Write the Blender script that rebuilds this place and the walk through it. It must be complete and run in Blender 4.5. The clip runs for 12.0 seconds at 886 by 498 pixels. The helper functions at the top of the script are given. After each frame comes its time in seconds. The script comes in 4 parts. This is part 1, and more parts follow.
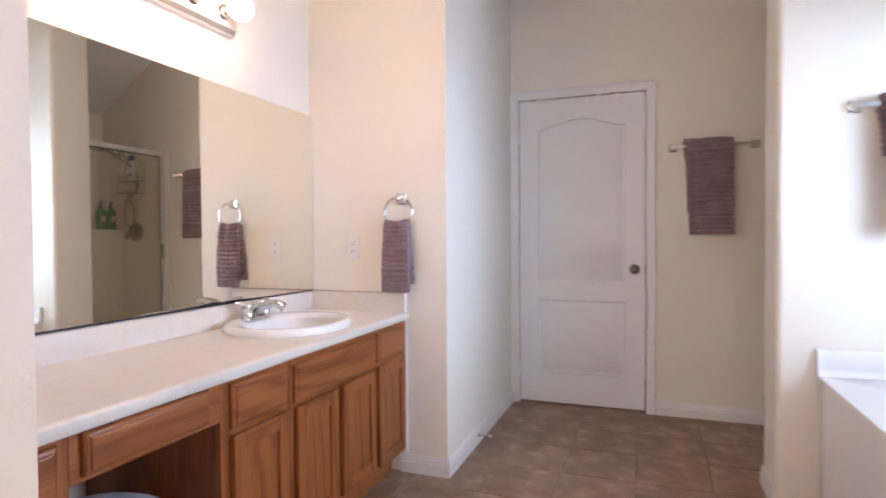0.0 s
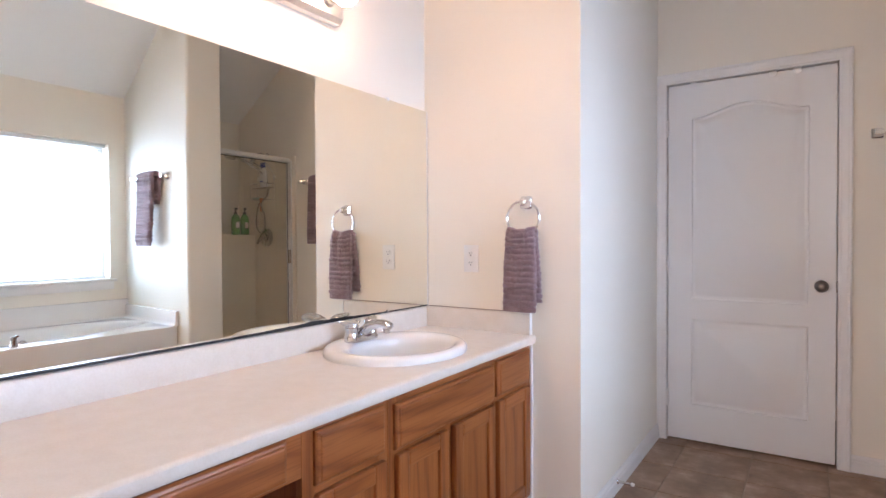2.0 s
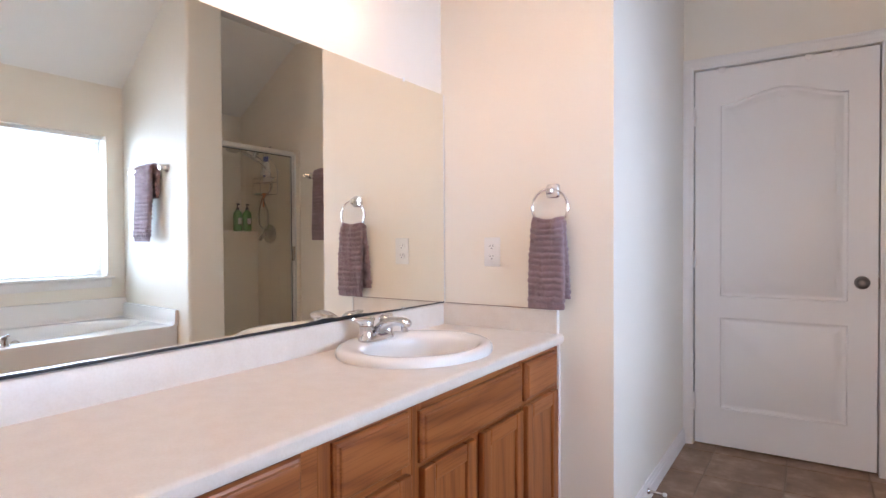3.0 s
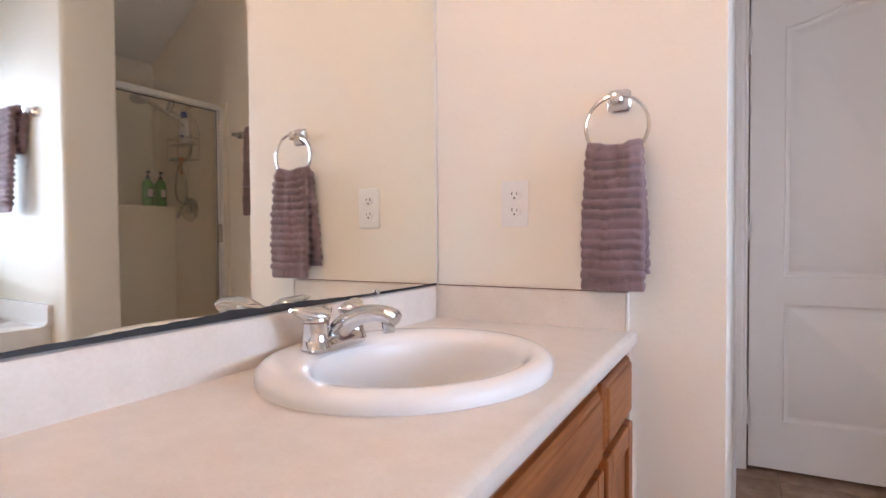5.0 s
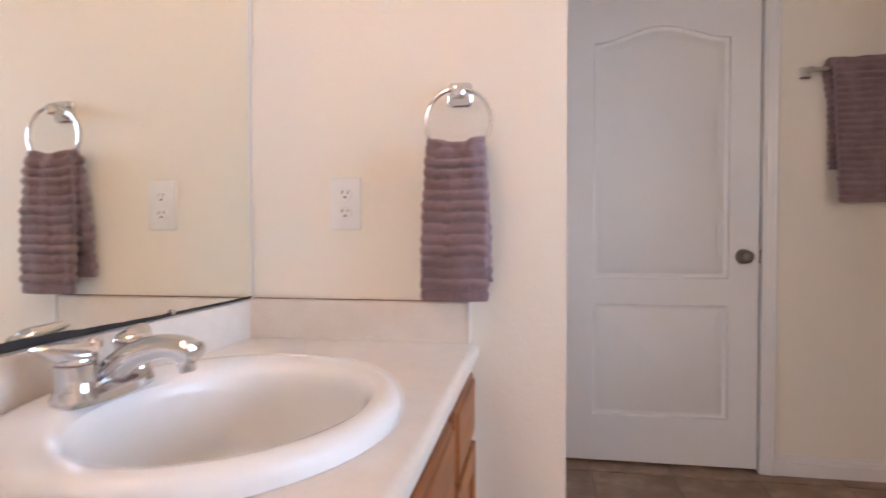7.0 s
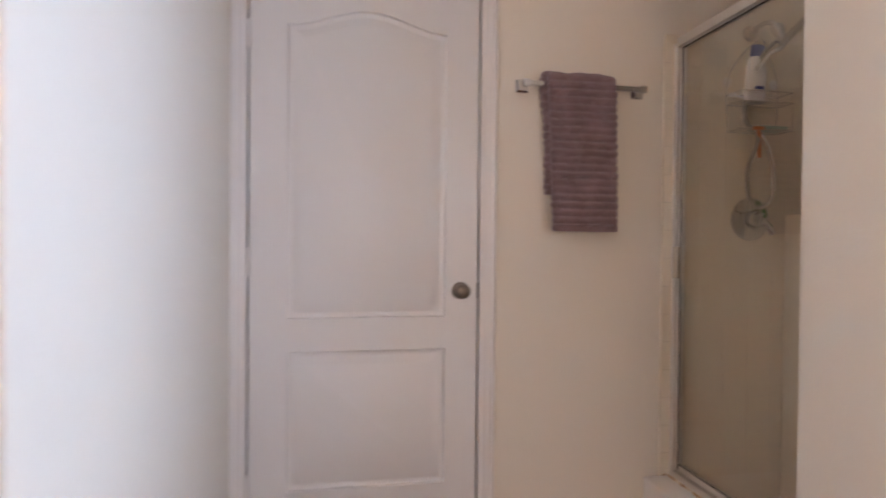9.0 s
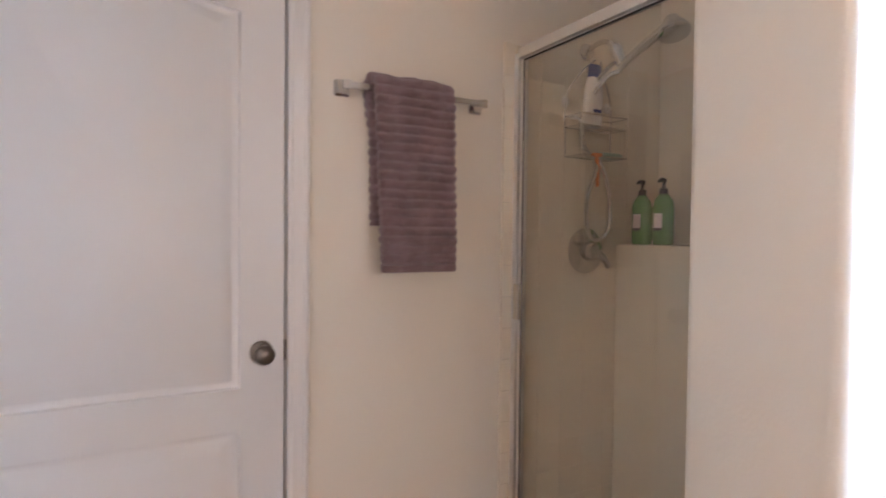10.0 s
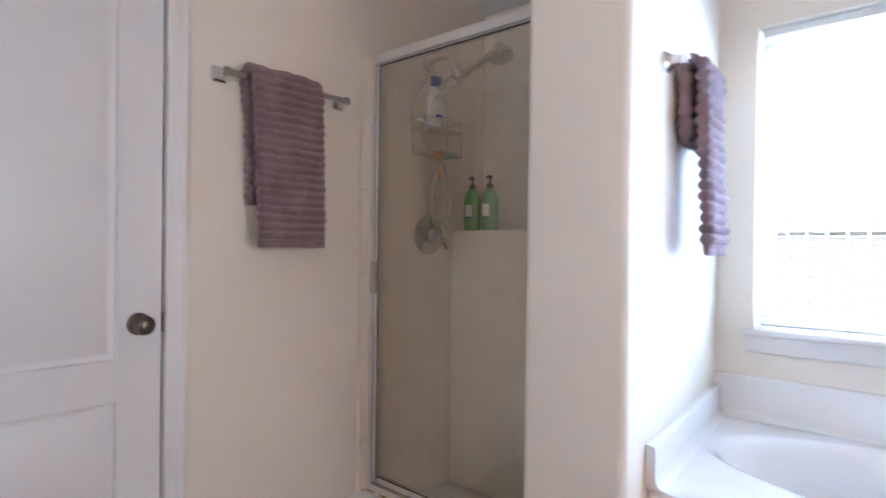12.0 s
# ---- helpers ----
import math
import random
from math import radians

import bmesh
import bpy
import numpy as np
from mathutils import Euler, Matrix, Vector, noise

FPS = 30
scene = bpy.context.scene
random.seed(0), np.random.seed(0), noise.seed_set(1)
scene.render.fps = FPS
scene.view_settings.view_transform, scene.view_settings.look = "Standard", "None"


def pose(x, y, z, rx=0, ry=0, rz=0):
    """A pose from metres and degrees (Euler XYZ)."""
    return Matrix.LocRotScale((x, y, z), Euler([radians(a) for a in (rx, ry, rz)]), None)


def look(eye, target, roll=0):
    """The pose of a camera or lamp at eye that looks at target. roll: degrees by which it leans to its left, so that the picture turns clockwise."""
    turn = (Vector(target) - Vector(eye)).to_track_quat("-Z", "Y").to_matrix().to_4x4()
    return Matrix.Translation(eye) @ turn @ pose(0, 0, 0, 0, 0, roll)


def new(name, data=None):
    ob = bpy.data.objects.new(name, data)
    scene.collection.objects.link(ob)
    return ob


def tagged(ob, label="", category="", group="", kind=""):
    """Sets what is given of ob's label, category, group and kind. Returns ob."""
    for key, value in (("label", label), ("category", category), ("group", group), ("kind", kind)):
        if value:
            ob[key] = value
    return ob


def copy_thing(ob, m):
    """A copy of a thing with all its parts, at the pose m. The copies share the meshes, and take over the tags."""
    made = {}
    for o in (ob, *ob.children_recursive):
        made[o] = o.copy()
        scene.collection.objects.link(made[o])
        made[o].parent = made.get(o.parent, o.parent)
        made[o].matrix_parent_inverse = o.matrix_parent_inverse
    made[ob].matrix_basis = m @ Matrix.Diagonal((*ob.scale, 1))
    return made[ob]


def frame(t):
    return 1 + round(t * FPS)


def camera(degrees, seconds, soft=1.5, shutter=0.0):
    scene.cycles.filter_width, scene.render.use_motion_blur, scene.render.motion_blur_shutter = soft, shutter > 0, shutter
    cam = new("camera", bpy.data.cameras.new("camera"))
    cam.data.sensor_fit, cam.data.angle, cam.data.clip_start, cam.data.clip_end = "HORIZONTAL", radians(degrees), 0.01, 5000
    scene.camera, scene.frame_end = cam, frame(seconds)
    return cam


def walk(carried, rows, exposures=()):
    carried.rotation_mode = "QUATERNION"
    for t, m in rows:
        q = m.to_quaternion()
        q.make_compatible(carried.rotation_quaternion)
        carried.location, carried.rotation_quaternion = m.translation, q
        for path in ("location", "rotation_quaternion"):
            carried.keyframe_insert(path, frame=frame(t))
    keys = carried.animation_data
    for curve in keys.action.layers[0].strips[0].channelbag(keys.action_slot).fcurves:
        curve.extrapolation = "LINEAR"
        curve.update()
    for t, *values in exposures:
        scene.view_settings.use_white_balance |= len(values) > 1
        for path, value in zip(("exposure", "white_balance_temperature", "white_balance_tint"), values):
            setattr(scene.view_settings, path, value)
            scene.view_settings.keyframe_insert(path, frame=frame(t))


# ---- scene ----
cam = camera(76.2, 12.0, shutter=0.5)
PATH = [
    (0, (-0.024, -0.113, 1.135), (-0.717, 1.763, 1.091), -0.4),
    (0.5, (-0.056, 0.028, 1.161), (-0.958, 1.812, 1.119), -0.4),
    (1, (-0.068, 0.121, 1.172), (-1.11, 1.828, 1.131), -0.3),
    (1.5, (-0.083, 0.183, 1.183), (-1.165, 1.864, 1.141), -0.3),
    (2, (-0.167, 0.229, 1.17), (-1.261, 1.903, 1.135), -0.3),
    (2.5, (-0.271, 0.269, 1.162), (-1.368, 1.941, 1.128), -0.3),
    (3, (-0.323, 0.333, 1.135), (-1.419, 2.005, 1.102), -0.3),
    (3.2, (-0.362, 0.368, 1.126), (-1.428, 2.061, 1.088), -0.2),
    (5, (-0.893, 0.979, 1.005), (-1.83, 2.745, 0.954), -0.4),
    (5.5, (-1.017, 1.07, 0.968), (-1.808, 2.906, 0.914), -0.5),
    (6, (-1.083, 1.11, 0.953), (-1.715, 3.007, 0.897), -0.4),
    (6.5, (-1.071, 1.119, 0.972), (-1.567, 3.056, 0.917), -0.1),
    (7, (-0.986, 1.132, 1.014), (-1.315, 3.104, 0.962), -0.1),
    (7.2, (-0.951, 1.15, 1.043), (-1.214, 3.132, 0.972), 0.1),
    (8.8, (-0.623, 1.591, 1.089), (-0.359, 3.573, 1.058), 0.3),
    (9, (-0.561, 1.674, 1.094), (-0.202, 3.642, 1.07), 0.5),
    (9.5, (-0.458, 1.921, 1.077), (0.2, 3.809, 1.11), 0.5),
    (10, (-0.455, 2.093, 1.246), (0.526, 3.835, 1.199), 0.6),
    (10.5, (-0.522, 2.181, 1.3), (0.662, 3.793, 1.258), 0.4),
    (11, (-0.63, 2.178, 1.293), (0.698, 3.673, 1.251), 0.3),
    (11.5, (-0.715, 2.088, 1.222), (0.662, 3.538, 1.195), 0.4),
    (12, (-0.756, 1.996, 1.151), (0.744, 3.319, 1.138), 0.7),
]
EXPOSURES = [(0, 0.74, 7250, 35), (2, 0.80, 7150, 34), (3.2, 0.76, 7200, 34), (5, 0.66, 7550, 37), (7.2, 0.64, 7550, 36), (9, 0.75, 7650, 37), (10.5, 0.96, 7150, 33), (12, 0.98, 6450, 31)]
SKY, BULBS, OUTSIDE = 0.15, 13.5, 6.0
TUB_WINDOW, BACK_FILL = 43.0, 25.0
walk(cam, [(t, look(eye, target, roll)) for t, eye, target, roll in PATH], EXPOSURES)

# ---- world and light ----
world = bpy.data.worlds.new("world")
scene.world = world
world.use_nodes = True
wn = world.node_tree
sky = wn.nodes.new("ShaderNodeTexSky")
sky.sky_type, sky.sun_disc = "NISHITA", False
sky.sun_elevation, sky.sun_rotation = radians(50), radians(252)
wn.links.new(sky.outputs[0], wn.nodes["Background"].inputs[0])
wn.nodes["Background"].inputs[1].default_value = SKY
sun_data = bpy.data.lights.new("sun", "SUN")
sun_data.energy, sun_data.angle, sun_data.color = 3.0, radians(0.5), (1, 0.95, 0.88)
sun = new("sun", sun_data)
sun.matrix_world = look((0, 0, 20), (6, 2, 12))


def opening_light(name, watts, width, height, at, target, tint):
    """An area lamp in an opening: the sky's light at the tub, an added fill behind."""
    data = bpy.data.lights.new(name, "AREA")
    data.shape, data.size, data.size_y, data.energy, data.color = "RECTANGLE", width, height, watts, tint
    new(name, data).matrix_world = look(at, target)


opening_light("tub_window_light", TUB_WINDOW, 1.45, 0.94, (1.555, 1.705, 1.393), (0, 1.705, 1.393), (0.37, 0.64, 1.0))
# no known window here: unseen fill lamp added to brighten the door end
opening_light("back_fill_light", BACK_FILL, 2.1, 1.3, (-0.1, -2.55, 1.4), (-0.1, 0, 1.4), (1.0, 0.95, 0.86))

# ---- materials ----


class Mat:
    """A principled material with a few node helpers."""

    def __init__(self, name, color, rough=0.5, metal=0.0, **more):
        self.m = bpy.data.materials.new(name)
        self.m.use_nodes = True
        self.t = self.m.node_tree
        self.b = self.t.nodes["Principled BSDF"]
        self.set("Base Color", (*color, 1))
        self.set("Roughness", rough)
        self.set("Metallic", metal)
        for key, value in more.items():
            self.set(key.replace("_", " "), value)
        self.co = None

    def set(self, key, value):
        self.b.inputs[key].default_value = value

    def node(self, kind, **inputs):
        n = self.t.nodes.new(kind)
        for key, value in inputs.items():
            n.inputs[key.replace("_", " ")].default_value = value
        return n

    def link(self, a, b):
        self.t.links.new(a, b)

    def coords(self, scale=(1, 1, 1), shift=False):
        tc = self.node("ShaderNodeTexCoord")
        mp = self.node("ShaderNodeMapping")
        mp.inputs["Scale"].default_value = scale
        self.link(tc.outputs["Object"], mp.inputs["Vector"])
        if shift:
            info = self.node("ShaderNodeObjectInfo")
            mul = self.node("ShaderNodeVectorMath")
            mul.operation = "MULTIPLY"
            mul.inputs[1].default_value = (13.1, 7.7, 9.3)
            self.link(info.outputs["Random"], mul.inputs[0])
            self.link(mul.outputs[0], mp.inputs["Location"])
        return mp.outputs[0]

    def noise(self, scale, detail=4, vec=None, rough=0.5):
        n = self.node("ShaderNodeTexNoise", Scale=scale, Detail=detail, Roughness=rough)
        self.link(vec or self.coords(), n.inputs["Vector"])
        return n.outputs["Fac"]

    def ramp(self, fac, stops):
        r = self.node("ShaderNodeValToRGB")
        e = r.color_ramp.elements
        while len(e) < len(stops):
            e.new(0.5)
        for el, (p, c) in zip(e, stops):
            el.position, el.color = p, (*c, 1)
        self.link(fac, r.inputs["Fac"])
        return r.outputs["Color"]

    def color(self, out):
        self.link(out, self.b.inputs["Base Color"])

    def rough_from(self, fac, lo, hi):
        r = self.node("ShaderNodeMapRange")
        r.inputs["To Min"].default_value, r.inputs["To Max"].default_value = lo, hi
        self.link(fac, r.inputs["Value"])
        self.link(r.outputs[0], self.b.inputs["Roughness"])

    def bump(self, fac, strength, distance):
        n = self.node("ShaderNodeBump", Strength=strength, Distance=distance)
        if self.b.inputs["Normal"].links:
            self.link(self.b.inputs["Normal"].links[0].from_socket, n.inputs["Normal"])
        self.link(fac, n.inputs["Height"])
        self.link(n.outputs[0], self.b.inputs["Normal"])


def dim(c, k):
    return tuple(v * k for v in c)


def paint(name, color, rough=0.6, peel=1.0):
    m = Mat(name, color, rough)
    if peel:
        m.bump(m.noise(150, 3), 0.26 * peel, 0.002)
        m.bump(m.noise(45, 2), 0.16 * peel, 0.003)
    m.color(m.ramp(m.noise(1.3, 3), [(0.3, dim(color, 0.965)), (0.7, color)]))
    return m.m


def oak(name, axis):
    """Golden oak, its grain along one axis (1: y, 2: z)."""
    m = Mat(name, (0.4, 0.18, 0.06), 0.38)
    s = [7.0, 7.0, 7.0]
    s[axis] = 1.1
    v = m.coords(s, True)
    warp = m.noise(1.6, 3, v)
    wave = m.node("ShaderNodeTexWave", Scale=0.55, Distortion=13.0, Detail=3.0)
    wave.inputs["Detail Scale"].default_value = 1.1
    wave.wave_type, wave.rings_direction = "RINGS", "X"
    m.link(v, wave.inputs["Vector"])
    f = [240.0, 240.0, 240.0]
    f[axis] = 5.0
    pore = m.noise(1.0, 2, m.coords(f, True))
    base = m.ramp(wave.outputs["Fac"], [(0.0, (0.235, 0.060, 0.013)), (0.10, (0.290, 0.080, 0.018)), (0.35, (0.335, 0.097, 0.023)), (1.0, (0.365, 0.111, 0.028))])
    mix = m.node("ShaderNodeMix")
    mix.data_type, mix.blend_type = "RGBA", "MULTIPLY"
    mix.inputs["Factor"].default_value = 0.42
    m.link(base, mix.inputs["A"])
    m.link(m.ramp(pore, [(0.40, (0.55, 0.45, 0.38)), (0.50, (1, 1, 1))]), mix.inputs["B"])
    mix2 = m.node("ShaderNodeMix")
    mix2.data_type, mix2.blend_type = "RGBA", "MULTIPLY"
    mix2.inputs["Factor"].default_value = 0.5
    m.link(mix.outputs["Result"], mix2.inputs["A"])
    m.link(m.ramp(warp, [(0.3, (0.84, 0.81, 0.77)), (0.7, (1, 1, 1))]), mix2.inputs["B"])
    m.color(mix2.outputs["Result"])
    m.bump(pore, 0.15, 0.001)
    m.rough_from(pore, 0.5, 0.33)
    return m.m


def see_through(name, tint, ior=1.45, haze=0.0):
    """Thin clear glass: it lets light through and reflects at a slant."""
    m = Mat(name, tint)
    clear = m.node("ShaderNodeBsdfTransparent", Color=(*tint, 1))
    gloss = m.node("ShaderNodeBsdfAnisotropic", Roughness=0.02)
    lw = m.node("ShaderNodeLayerWeight", Blend=0.12)
    fres = m.node("ShaderNodeMapRange")
    fres.inputs["To Min"].default_value, fres.inputs["To Max"].default_value = 0.02, 0.7
    m.link(lw.outputs["Facing"], fres.inputs["Value"])
    mix = m.node("ShaderNodeMixShader")
    m.link(fres.outputs[0], mix.inputs[0])
    m.link(clear.outputs[0], mix.inputs[1])
    m.link(gloss.outputs[0], mix.inputs[2])
    last = mix
    if haze:
        film = m.node("ShaderNodeBsdfDiffuse", Color=(0.8, 0.78, 0.72, 1))
        add = m.node("ShaderNodeMixShader", Fac=haze)
        m.link(mix.outputs[0], add.inputs[1])
        m.link(film.outputs[0], add.inputs[2])
        last = add
    m.link(last.outputs[0], m.t.nodes["Material Output"].inputs["Surface"])
    return m.m


def glow(name, color, strength):
    m = Mat(name, color)
    m.set("Emission Color", (*color, 1))
    m.set("Emission Strength", strength)
    return m.m


WALL = paint("wall_paint", (0.865, 0.800, 0.690))
CEIL = paint("ceiling_paint", (0.84, 0.815, 0.765))
TRIM = paint("trim_paint", (0.83, 0.80, 0.765), 0.35, 0.0)
DOOR = paint("door_paint", (0.83, 0.81, 0.785), 0.38, 0.25)
OAK_H, OAK_V = oak("oak_across", 1), oak("oak_upright", 2)
CHROME = Mat("chrome", (0.70, 0.70, 0.71), 0.09, 1.0).m
NICKEL = Mat("brushed_nickel", (0.70, 0.68, 0.66), 0.25, 1.0).m
PEWTER = Mat("aged_pewter", (0.20, 0.17, 0.15), 0.32, 1.0).m
ALU = Mat("satin_aluminium", (0.80, 0.79, 0.77), 0.42, 1.0).m
CERAMIC = Mat("white_china", (0.82, 0.80, 0.76), 0.13, Specular_IOR_Level=0.36).m
ACRYL = Mat("white_acrylic", (0.82, 0.80, 0.77), 0.16).m
PLASTIC = Mat("white_plastic", (0.80, 0.79, 0.76), 0.3).m
DARK = Mat("dark_slot", (0.03, 0.028, 0.026), 0.6).m
RUBBER = Mat("black_rubber", (0.02, 0.02, 0.02), 0.5).m
MIRROR = Mat("mirror_silver", (0.92, 0.92, 0.855), 0.0, 1.0).m
GLASS = see_through("window_glass", (0.96, 0.98, 0.97))
SHOWER_GLASS = see_through("shower_glass", (0.995, 0.98, 0.945), 1.5, 0.02)
GREEN = Mat("green_bottle", (0.10, 0.33, 0.085), 0.25).m
BLUE = Mat("blue_cap", (0.02, 0.06, 0.30), 0.3).m
ORANGE = Mat("orange_plastic", (0.75, 0.22, 0.05), 0.4).m
BULB = glow("lit_bulb", (1.0, 0.75, 0.52), BULBS)


def laminate():
    m = Mat("cream_laminate", (0.74, 0.66, 0.56), 0.32)
    big, fine = m.noise(22, 5), m.noise(160, 3)
    mix = m.node("ShaderNodeMix")
    mix.data_type, mix.blend_type = "RGBA", "MULTIPLY"
    mix.inputs["Factor"].default_value = 0.5
    m.link(m.ramp(big, [(0.35, (0.72, 0.64, 0.555)), (0.65, (0.755, 0.68, 0.60))]), mix.inputs["A"])
    m.link(m.ramp(fine, [(0.35, (0.93, 0.91, 0.88)), (0.6, (1, 1, 1))]), mix.inputs["B"])
    m.color(mix.outputs["Result"])
    m.bump(fine, 0.04, 0.001)
    return m.m


LAMINATE = laminate()


def floor_tile():
    m = Mat("brown_tile", (0.2, 0.13, 0.09), 0.45)
    v = m.coords((1, 1, 1), True)
    n = m.noise(7, 7, v, 0.62)
    m.color(m.ramp(n, [(0.3, (0.195, 0.112, 0.069)), (0.48, (0.285, 0.172, 0.110)), (0.60, (0.37, 0.24, 0.163)), (0.72, (0.50, 0.355, 0.26))]))
    m.bump(m.noise(30, 5, v), 0.15, 0.002)
    m.rough_from(n, 0.38, 0.55)
    return m.m


FLOOR_TILE = floor_tile()
GROUT = paint("floor_grout", (0.32, 0.235, 0.175), 0.9, 0.6)
WALL_TILE = Mat("cream_glazed_tile", (0.86, 0.775, 0.635), 0.16).m
WALL_GROUT = paint("wall_grout", (0.86, 0.775, 0.64), 0.35, 0.1)


def terry(name, color):
    m = Mat(name, color, 0.95, Sheen_Weight=0.35, Sheen_Roughness=0.5)
    n = m.noise(420, 3)
    m.bump(n, 1.0, 0.006)
    patch = m.noise(18, 3)
    m.color(m.ramp(patch, [(0.3, dim(color, 0.8)), (0.7, dim(color, 1.15))]))
    return m.m


TOWEL = terry("mauve_terry", (0.290, 0.178, 0.192))

# ---- mesh helpers ----


def wrap(bm, smooth=True):
    bmesh.ops.recalc_face_normals(bm, faces=bm.faces)
    me = bpy.data.meshes.new("mesh")
    for f in bm.faces:
        f.smooth = smooth
    if smooth:
        for e in bm.edges:
            if len(e.link_faces) == 2 and e.calc_face_angle(0) > 0.6:
                e.smooth = False
    bm.to_mesh(me)
    bm.free()
    return me


def thing(name, base, label, category, group="", kind=""):
    ob = new(name)
    ob.location = base
    ob.empty_display_size = 0.05
    return tagged(ob, label, category, group, kind)


def solid(name, bm, material, label="", category="", group="", kind="", smooth=True):
    me = wrap(bm, smooth)
    me.materials.append(material)
    return tagged(new(name, me), label, category, group, kind)


def part(name, bm, material, parent, label="", smooth=True):
    ob = solid(name, bm, material, label, smooth=smooth)
    ob.parent = parent
    if parent.parent is None:
        ob.matrix_parent_inverse = parent.matrix_basis.inverted()
    return ob


def box(bm, x0, x1, y0, y1, z0, z1, bevel=0.0, seg=2):
    m = Matrix.LocRotScale(((x0 + x1) / 2, (y0 + y1) / 2, (z0 + z1) / 2), None, (abs(x1 - x0), abs(y1 - y0), abs(z1 - z0)))
    g = bmesh.ops.create_cube(bm, size=1, matrix=m)
    if bevel:
        edges = list({e for v in g["verts"] for e in v.link_edges})
        bmesh.ops.bevel(bm, geom=edges, offset=bevel, segments=seg, profile=0.5, affect="EDGES")
    return bm


def boxed(x0, x1, y0, y1, z0, z1, bevel=0.0, seg=2):
    return box(bmesh.new(), x0, x1, y0, y1, z0, z1, bevel, seg)


def ring_faces(bm, a, b):
    n = len(a)
    for i in range(n):
        j = (i + 1) % n
        bm.faces.new((a[i], a[j], b[j], b[i]))


def tube(bm, pts, r, n=12, closed=False, flat=1.0):
    """A round bar along a line of points; r a number or one number a point."""
    pts = [Vector(p) for p in pts]
    rs = r if isinstance(r, (list, tuple)) else [r] * len(pts)
    rows, up = [], None
    k = len(pts)
    for i, p in enumerate(pts):
        a = pts[(i - 1) % k] if closed or i else pts[0]
        b = pts[(i + 1) % k] if closed or i < k - 1 else pts[-1]
        d = (b - a).normalized()
        if up is None:
            up = d.orthogonal().normalized() if abs(d.z) > 0.9 else Vector((0, 0, 1))
        side = d.cross(up).normalized()
        up = side.cross(d).normalized()
        rows.append([bm.verts.new(p + rs[i] * (math.cos(2 * math.pi * j / n) * side + flat * math.sin(2 * math.pi * j / n) * up)) for j in range(n)])
    for a, b in zip(rows, rows[1:]):
        ring_faces(bm, a, b)
    if closed:
        ring_faces(bm, rows[-1], rows[0])
    else:
        bm.faces.new(rows[0][::-1])
        bm.faces.new(rows[-1])
    return bm


def lathe(bm, profile, at, axis=(0, 0, 1), n=32, sx=1.0, sy=1.0, caps=True):
    """Turns (radius, height) pairs round an axis through at."""
    rot = Vector((0, 0, 1)).rotation_difference(Vector(axis)).to_matrix()
    rows = []
    for r, h in profile:
        rows.append([bm.verts.new(Vector(at) + rot @ Vector((sx * r * math.cos(2 * math.pi * j / n), sy * r * math.sin(2 * math.pi * j / n), h))) for j in range(n)])
    for a, b in zip(rows, rows[1:]):
        ring_faces(bm, a, b)
    if caps:
        bm.faces.new(rows[0][::-1])
        bm.faces.new(rows[-1])
    return bm


def curve(pts, steps=8):
    """A smooth line through points."""
    p = [Vector(q) for q in pts]
    p = [2 * p[0] - p[1], *p, 2 * p[-1] - p[-2]]
    out = []
    for i in range(1, len(p) - 2):
        for s in range(steps):
            t = s / steps
            a, b, c, d = p[i - 1:i + 3]
            out.append(0.5 * (2 * b + (c - a) * t + (2 * a - 5 * b + 4 * c - d) * t * t + (3 * b - 3 * c + d - a) * t ** 3))
    out.append(p[-2])
    return out


def prism(bm, outline, axis, lo, hi):
    """A flat outline in the two other axes, drawn out along one axis."""
    def place(u, v, w):
        c = [u, v]
        c.insert(axis, w)
        return c
    a = [bm.verts.new(place(u, v, lo)) for u, v in outline]
    b = [bm.verts.new(place(u, v, hi)) for u, v in outline]
    ring_faces(bm, a, b)
    bm.faces.new(a[::-1])
    bm.faces.new(b)
    return bm


# ---- structure ----
XM, XP, XS, XW, XB = -1.663, -0.924, 0.455, 1.42, 1.45
YL, YT, Y0, YS, YH, YD = 0.235, 0.80, 2.37, 2.518, 2.79, 3.685
TOP, EAVE, PITCH = 2.80, 2.29, 0.72
SKEW = 0.088  # the pier runs a little out of square


def pier_y(x):
    return YS + SKEW * (x - XS)


def wall(name, x0, x1, y0, y1, z0=0.0, z1=TOP, label="cream painted drywall wall with fine orange-peel texture"):
    return solid(name, boxed(x0, x1, y0, y1, z0, z1), WALL, label, "wall", kind="structure", smooth=False)


wall("wall_mirror", XM - 0.12, XM, YL, Y0)
wall("wall_ring", XM - 0.12, XP, Y0, YD + 0.12)
wall("wall_entry_left", XM - 0.12, -0.545, YL - 0.13, YL)
wall("wall_entry_right", 0.33, XW + 0.15, YL - 0.13, YL)
wall("wall_entry_over", -0.545, 0.33, YL - 0.13, YL, 2.07)
wall("wall_tub_end", XS, XW, YT - 0.12, YT)
wall("wall_side_fill", XS, XS + 0.12, YL, YT - 0.12)


def pier():
    """The wing wall between tub and shower, its free end with rounded corners."""
    r, outline = 0.022, []
    for cx, cy, a0 in ((XS + r, YS + r, 270), (XS + r, YH - r, 180)):
        outline += [(cx + r * math.cos(radians(a0 - 15 * i)), cy + r * math.sin(radians(a0 - 15 * i))) for i in range(7)]
    outline += [(XB, YH), (XB, pier_y(XB))]
    solid("wall_pier", prism(bmesh.new(), outline, 2, 0, TOP), WALL, "cream painted wing wall with rounded corners between tub and shower", "wall", kind="structure")


